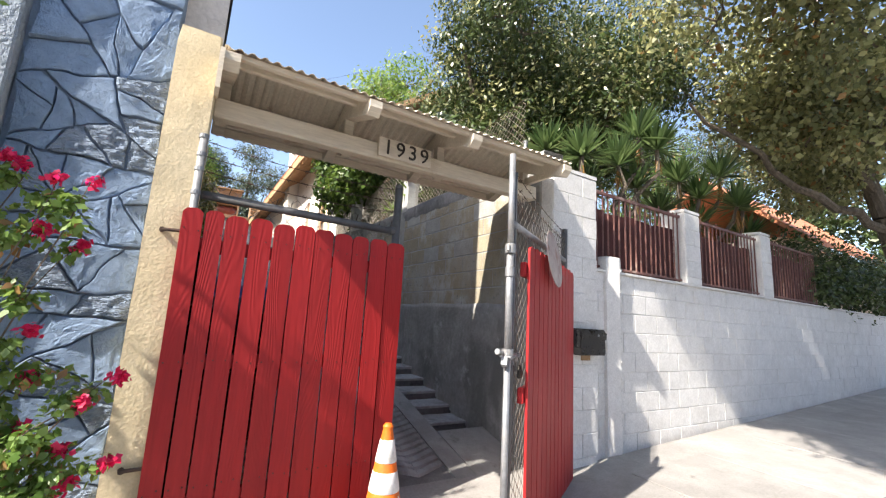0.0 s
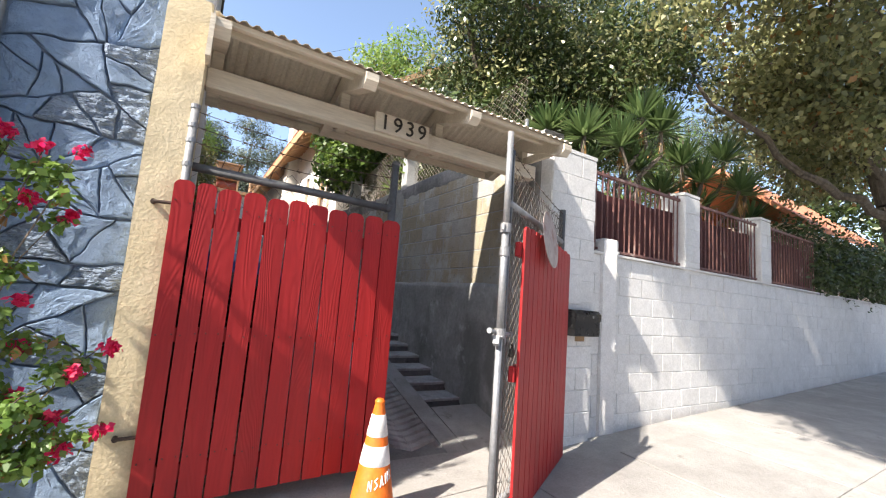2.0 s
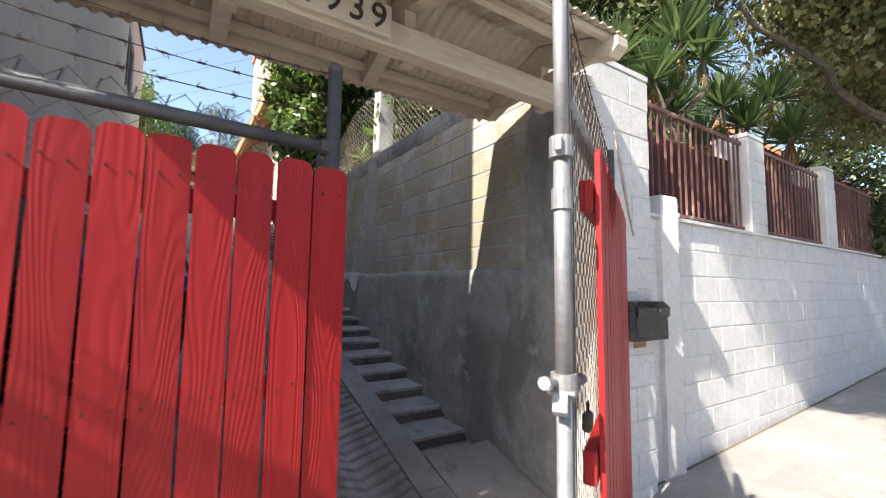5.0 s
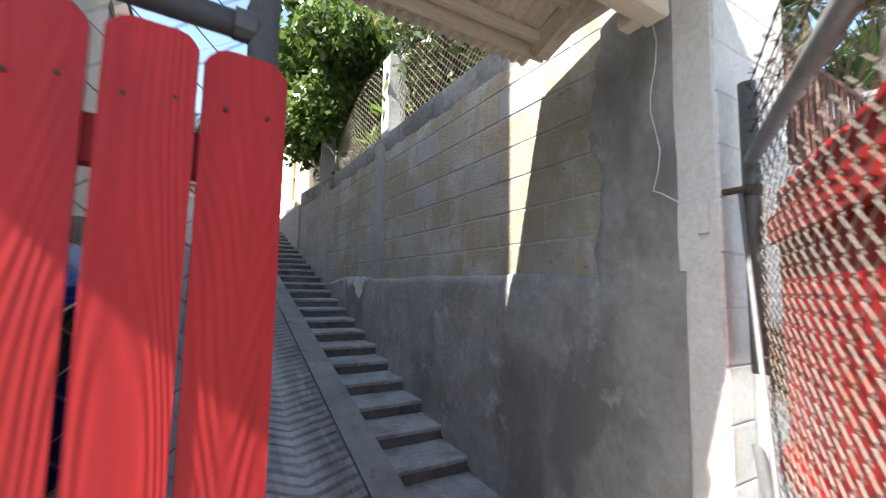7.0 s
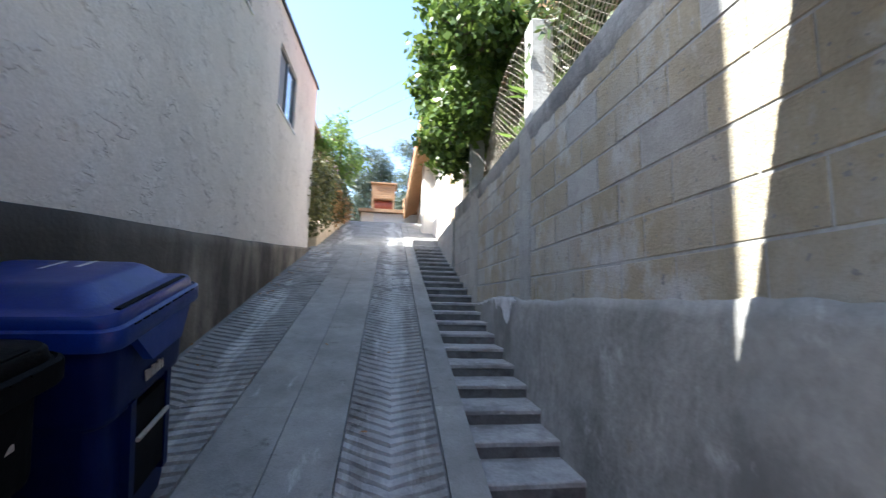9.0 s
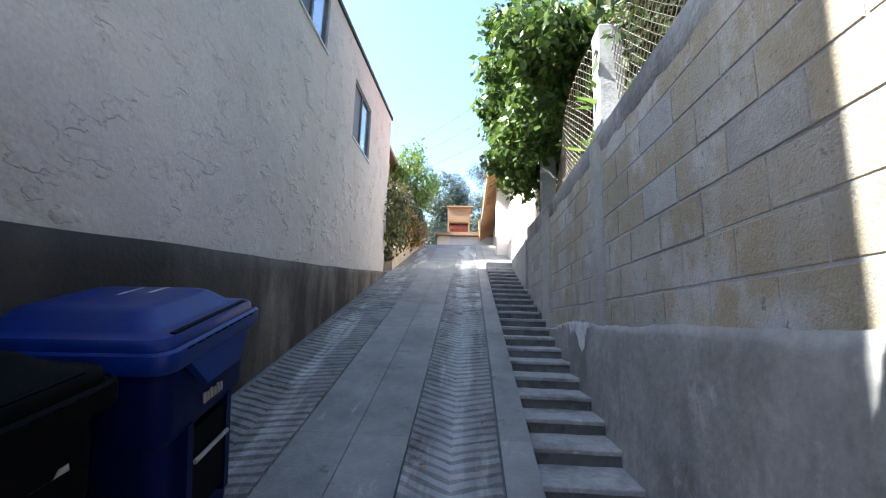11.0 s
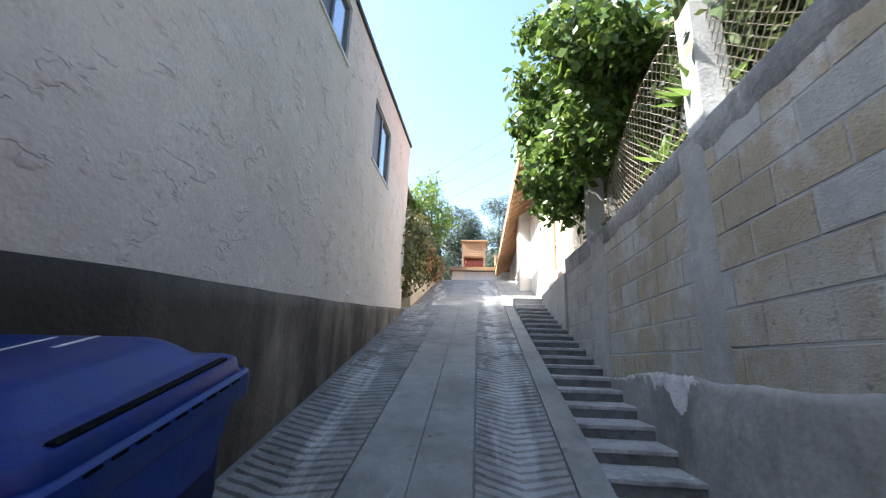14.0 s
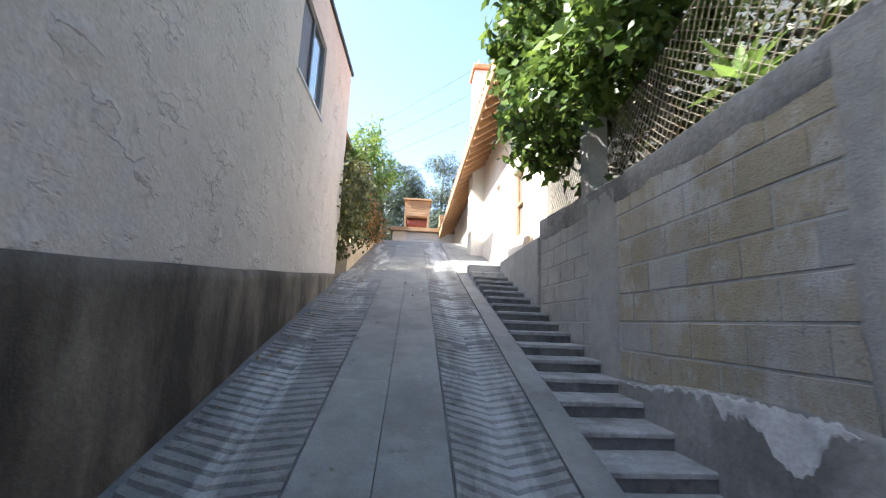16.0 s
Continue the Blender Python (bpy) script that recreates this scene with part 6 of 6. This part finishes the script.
yucca((5.3, 3.7, 2.3), [(5.25, 3.45, 4.2), (5.55, 3.35, 4.05), (5.0, 3.6, 3.75), (5.4, 3.6, 3.5)], 0.48, 1)
yucca((6.6, 3.7, 2.3), [(6.55, 3.6, 3.85), (6.85, 3.45, 3.6), (6.3, 3.8, 3.35)], 0.46, 2)
yucca((7.4, 3.6, 2.3), [(7.2, 3.3, 4.0), (7.5, 3.2, 3.55), (7.0, 3.6, 3.2)], 0.46, 3)
yucca((4.3, 3.9, 2.3), [(4.25, 3.6, 3.7), (4.5, 3.8, 3.3), (4.1, 4.1, 3.9)], 0.44, 4)
yucca((8.5, 3.7, 2.3), [(8.4, 3.5, 3.7), (8.8, 3.6, 3.3)], 0.46, 5)
yucca((3.55, 4.5, 2.3), [(3.45, 4.55, 3.45)], 0.44, 6, "small spiky plant showing over the block wall")
agave = thing("succulent_plant", "pale green broad-leaved succulent on the wall top", "plant")
verts, faces = [], []
rg = random.Random(77)
for c in ((3.05, 6.15, 3.45), (3.1, 6.4, 3.6), (3.08, 7.0, 3.42)):
    for k in range(16):
        az, el = rg.uniform(0, 6.28), math.radians(rg.uniform(-10, 70))
        d = Vector((math.cos(az) * math.cos(el), math.sin(az) * math.cos(el), math.sin(el)))
        s = Vector((-math.sin(az), math.cos(az), 0)) * 0.04
        i = len(verts)
        c0 = Vector(c)
        verts += [c0, c0 + d * 0.15 + s, c0 + d * 0.34, c0 + d * 0.15 - s, c0 + d * 0.15 + Vector((0, 0, -0.02))]
        faces += [(i, i + 1, i + 4), (i + 1, i + 2, i + 4), (i + 2, i + 3, i + 4), (i + 3, i, i + 4)]
quick("leaf", verts, faces, LIGHTLEAF, agave)["kind"] = "stuff"
part("stem", tubed([(3.08, 6.2, 3.15), (3.08, 6.3, 3.5)], 0.03, 6), BARK, agave)

# bougainvillea in front of the stone wall
bou = thing("bougainvillea", "bougainvillea with magenta flowers and sparse green leaves", "shrub")
tips = [(-0.74, 2.05), (-0.69, 2.03), (-0.55, 1.97), (-0.41, 1.98), (-0.55, 1.74), (-0.42, 1.69), (-0.55, 1.31), (-0.36, 0.83), (-0.19, 0.76), (-0.31, 0.70), (-0.205, 1.12), (-0.52, 1.11), (-0.31, 1.02), (-0.52, 0.90), (-0.8, 1.6), (-0.95, 1.9), (-0.85, 1.0), (-0.62, 0.72), (-0.72, 0.62), (-0.48, 0.62), (-1.3, 2.35), (-1.15, 2.1), (-1.5, 2.2), (-1.05, 1.75), (-1.25, 1.5), (-0.95, 2.45), (-1.4, 1.85), (-1.0, 1.3)]
bm = bmesh.new()
rg = random.Random(12)
foliage, petals = [], []
for k, (x, z) in enumerate(tips):
    y = 2.45 + rg.uniform(-0.06, 0.10)
    a = Vector((-0.95 + 0.1 * rg.random() - (0.25 if x < -0.9 else 0), 2.5, 0.1 + 0.25 * max(z - 1.2, 0)))
    b = Vector((x, y, z))
    pts = [a.lerp(b, t) + Vector((0.03 * math.sin(7 * t + k), -0.10 * math.sin(math.pi * t), 0.16 * math.sin(math.pi * t))) for t in (0, 0.2, 0.4, 0.6, 0.8, 0.92, 1)]
    part("branch", tubed(pts, 0.006, 5, 0.002), BARK, bou)
    foliage += [(*(p + Vector((rg.uniform(-0.04, 0.04), 0, rg.uniform(-0.04, 0.04)))), 0.07, 0.06, 0.05) for p in pts[3:6]]
    petals.append((x, y - 0.01, z, 0.04, 0.035, 0.032))
foliage += [(-0.62, 2.5, 0.75, 0.22, 0.14, 0.14), (-0.42, 2.48, 0.72, 0.16, 0.12, 0.10), (-0.8, 2.5, 0.95, 0.14, 0.12, 0.12), (-0.5, 2.48, 1.13, 0.16, 0.10, 0.06), (-0.75, 2.5, 1.75, 0.12, 0.1, 0.10), (-0.58, 2.46, 1.87, 0.10, 0.08, 0.08), (-0.7, 2.5, 0.5, 0.25, 0.16, 0.16)]
leaves("foliage", foliage, 5200, 0.04, LIGHTLEAF, bou, 5, narrow=0.7, shell=0.2)
sprays = []
for k in range(34):
    a = Vector((-1.55 + rg.uniform(-0.3, 0.3), 2.35 + rg.uniform(-0.12, 0.1), rg.uniform(1.3, 2.5)))
    b = a + Vector((rg.uniform(0.3, 0.75), rg.uniform(-0.12, 0.1), rg.uniform(0.15, 0.7)))
    if b.x > -0.78:
        b.x = -0.78 - 0.1 * rg.random()
    part("branch", tubed([a.lerp(b, t) + Vector((0, 0, 0.12 * math.sin(math.pi * t))) for t in (0, 0.25, 0.5, 0.75, 1)], 0.006, 5, 0.002), BARK, bou)
    sprays += [(*(a.lerp(b, t) + Vector((0, 0, 0.12 * math.sin(math.pi * t)))), 0.06, 0.05, 0.03) for t in (0.3, 0.45, 0.6, 0.72, 0.84, 0.95)]
leaves("spray_foliage", sprays, 1900, 0.055, LIGHTLEAF, bou, 9, narrow=0.55, shell=0.2)
leaves("dry_leaves", foliage, 160, 0.05, DRYLEAF, bou, 6, narrow=0.6, shell=0.3)
leaves("blossom", petals, 1500, 0.028, PETAL, bou, 8, narrow=0.95, droop=0.0, shell=0.1)
soil = structure(part("planter_bed", boxed(-1.6, 2.2, 0.0, -0.3, 2.75, 0.10, 0.02), EARTH), "narrow earth bed at the foot of the stone wall", "bed")
# ---- unseen wall and trees added to block low sky light, and small things ----
structure(part("wall_across", boxed(-40, -10.2, -1.5, 60, -10.0, 4.6), STUCCO), "unseen added stucco wall across the street that cuts the low sky light", "wall")
ac = scatter((4, -10.5, 5.2), (28, 1.0, 1.6), 46, 1.9, 301)
tree("sky_blocker_trees", "unseen added row of trees across the street that cuts the low sky light", [((x, -10.6, -0.6), (x, -10.6, 5), 0.2, 0.1) for x in (-18, -6, 6, 18, 30)], [], ac, 9000, 0.42, DARKLEAF, 302)
fp = thing("fence_pole", "thin galvanised fence pole behind the canopy", "pole")
part("post", tubed([(3.25, 3.6, 1.95), (3.25, 3.6, 3.62)], 0.025, 10), GALV, fp)
part("post_cap", lathe([(0.028, 0), (0.028, 0.02), (0.012, 0.035), (0.002, 0.037)], 10), GALV, fp).location = (3.25, 3.6, 3.61)
bm = bmesh.new()
for k in range(3):
    barbed(bm, (3.25, 3.6, 3.35 + 0.1 * k), (3.02, 5.85, 3.75 + 0.1 * k), 0.08, seed=50 + k)
part("barbed_wire", bm, RUST, fp, "rusty barbed wire")
dp = thing("downpipe", "white painted downpipe on the building corner behind the gate post", "pipe")
part("pipe", tubed([(-0.12, 3.22, 0.3), (-0.12, 3.22, 4.04)], 0.032, 12), FRAMEWHITE, dp)
for z in (1.4, 2.8, 3.8):
    part("pipe_clip", boxed(-0.16, 3.20, z, -0.08, 3.262, z + 0.03), GALV, dp)
wr = thing("loose_wire", "thin pale loose wire hanging down the plastered wall", "wire")
part("strand", tubed([(2.862, 3.02 + 0.02 * math.sin(5 * t), 2.75 - 0.11 * t + 0.002 * t * t) for t in range(9)] + [(2.862, 3.0, 1.98), (2.87, 2.93, 1.93)], 0.0025, 4), REFLECT, wr)
rl = random.Random(91)
litter = []
for k in range(150):
    y = rl.uniform(3.3, 12)
    x = rl.choice((rl.uniform(0.1, 0.35), rl.uniform(0.1, 0.35), rl.uniform(0.2, 2.25)))
    litter.append((x, y, drive_z(y) + 0.012, 0.02, 0.02, 0.004))
lv = leaves("leaf_litter", litter, 170, 0.028, DRYLEAF, None, 92, droop=0.0, narrow=0.6)
tagged(lv, "scattered dry brown leaves on the driveway", "leaves", kind="stuff")
# ---- blocks, last ----
def bevel_block(L, H, D, e=0.004):
    """A block face pushed out from the mortar with eased edges; its front looks along -x, length along y."""
    v = [(0, 0, 0), (0, L, 0), (0, L, H), (0, 0, H), (-D + e, 0, 0), (-D + e, L, 0), (-D + e, L, H), (-D + e, 0, H), (-D, e, e), (-D, L - e, e), (-D, L - e, H - e), (-D, e, H - e)]
    f = [(4, 5, 1, 0), (5, 6, 2, 1), (6, 7, 3, 2), (7, 4, 0, 3), (8, 9, 5, 4), (9, 10, 6, 5), (10, 11, 7, 6), (11, 8, 4, 7), (8, 11, 10, 9)]
    return v, f


meshes = {}


def block_mesh(L, H, D, mat):
    key = (round(L, 2), round(H, 3), D, mat.name)
    if key not in meshes:
        v, f = bevel_block(key[0], H, D)
        me = bpy.data.meshes.new("block")
        me.from_pydata(v, [], [tuple(reversed(q)) for q in f])
        me.update()
        me.materials.append(mat)
        meshes[key] = me
    return meshes[key]


CH, BL, GAP = 0.2065, 0.408, 0.007
rg = random.Random(21)
for row in range(-7, 7):
    z = 1.648 + CH * row
    for y0, y1 in ((3.16, 6.06), (6.34, 8.13), (8.68, 10.14)):
        if row < 0 and y0 < 5:
            continue
        y = y0 - (BL / 2 if row % 2 else 0) - 0.06
        while y < y1:
            a, b = max(y, y0), min(y + BL - GAP, y1)
            y += BL
            if b - a < 0.06 or z + CH < drive_z(a) + 0.05:
                continue
            if row < 0 and z + CH * 0.5 < plaster_top(a) and a < 8.2:
                continue
            grey = y0 > 8 or rg.random() < 0.10
            piece("block", block_mesh(b - a, CH - GAP - 0.005, 0.004, GREYBLOCK if grey else BLOCK), wall_e, Matrix.Translation((2.907 - rg.uniform(0, 0.004), a, z)) @ pose(0, 0, 0, 0, rg.uniform(-0.5, 0.5), rg.uniform(-0.4, 0.4)))


def south_blocks(parent, x0, x1, z0, z1, front, shift=0.0, floor=None):
    row = 0
    z = z1 - CH
    while z > z0 - CH:
        x = x0 - (BL / 2 if row % 2 else 0) - shift
        zz, hh = max(z, z0), (z + CH - GAP) - max(z, z0)
        while x < x1:
            a, b = max(x, x0), min(x + BL - GAP, x1)
            x += BL
            if b - a < 0.05 or hh < 0.04:
                continue
            if floor and zz + hh < floor(a) + 0.01:
                continue
            piece("block", block_mesh(b - a, hh, 0.013, WHITE), parent, Matrix.Translation((a, front + 0.005 - rg.uniform(0, 0.003), zz)) @ pose(0, 0, 0, rg.uniform(-0.3, 0.3), 0, 90) @ Matrix.Diagonal((1, -1, 1, 1)))
        z -= CH
        row += 1


south_blocks(wall_s, 3.555, 16.0, -0.02, 2.05, 2.902, 0.1, lambda x: street_z(x, 2.86))
south_blocks(pier_a, 2.897, 3.515, 0.05, 2.97, 2.802, 0.0)
south_blocks(pier_b, 5.335, 5.675, 2.08, 2.99, 2.887)
south_blocks(pier_c, 7.435, 7.755, 2.08, 3.02, 2.887)


# cast slabs of the pavement with open joints
rows_y = [-2.6, -1.3, -0.05, 1.22, 2.48]
for k in range(16):
    for y0, y1 in zip(rows_y, rows_y[1:]):
        x0, x1 = -2.2 + 1.15 * k + 0.006, -2.2 + 1.15 * (k + 1) - 0.006
        ring = [(x0, y0 + 0.006), (x1, y0 + 0.006), (x1, y1 - 0.006), (x0, y1 - 0.006)]
        lift = 0.036 + rg.uniform(-0.003, 0.003)
        v = [(x, y, street_z(x, y) + 0.0) for x, y in ring] + [(x, y, street_z(x, y) + lift - 0.004) for x, y in ring] + [(x + (0.005 if i in (0, 3) else -0.005), y + (0.005 if i < 2 else -0.005), street_z(x, y) + lift) for i, (x, y) in enumerate(ring)]
        f = [(i, (i + 1) % 4, 4 + (i + 1) % 4, 4 + i) for i in range(4)] + [(4 + i, 4 + (i + 1) % 4, 8 + (i + 1) % 4, 8 + i) for i in range(4)] + [(8, 9, 10, 11)]
        quick("slab", v, f, PAVE, pave)
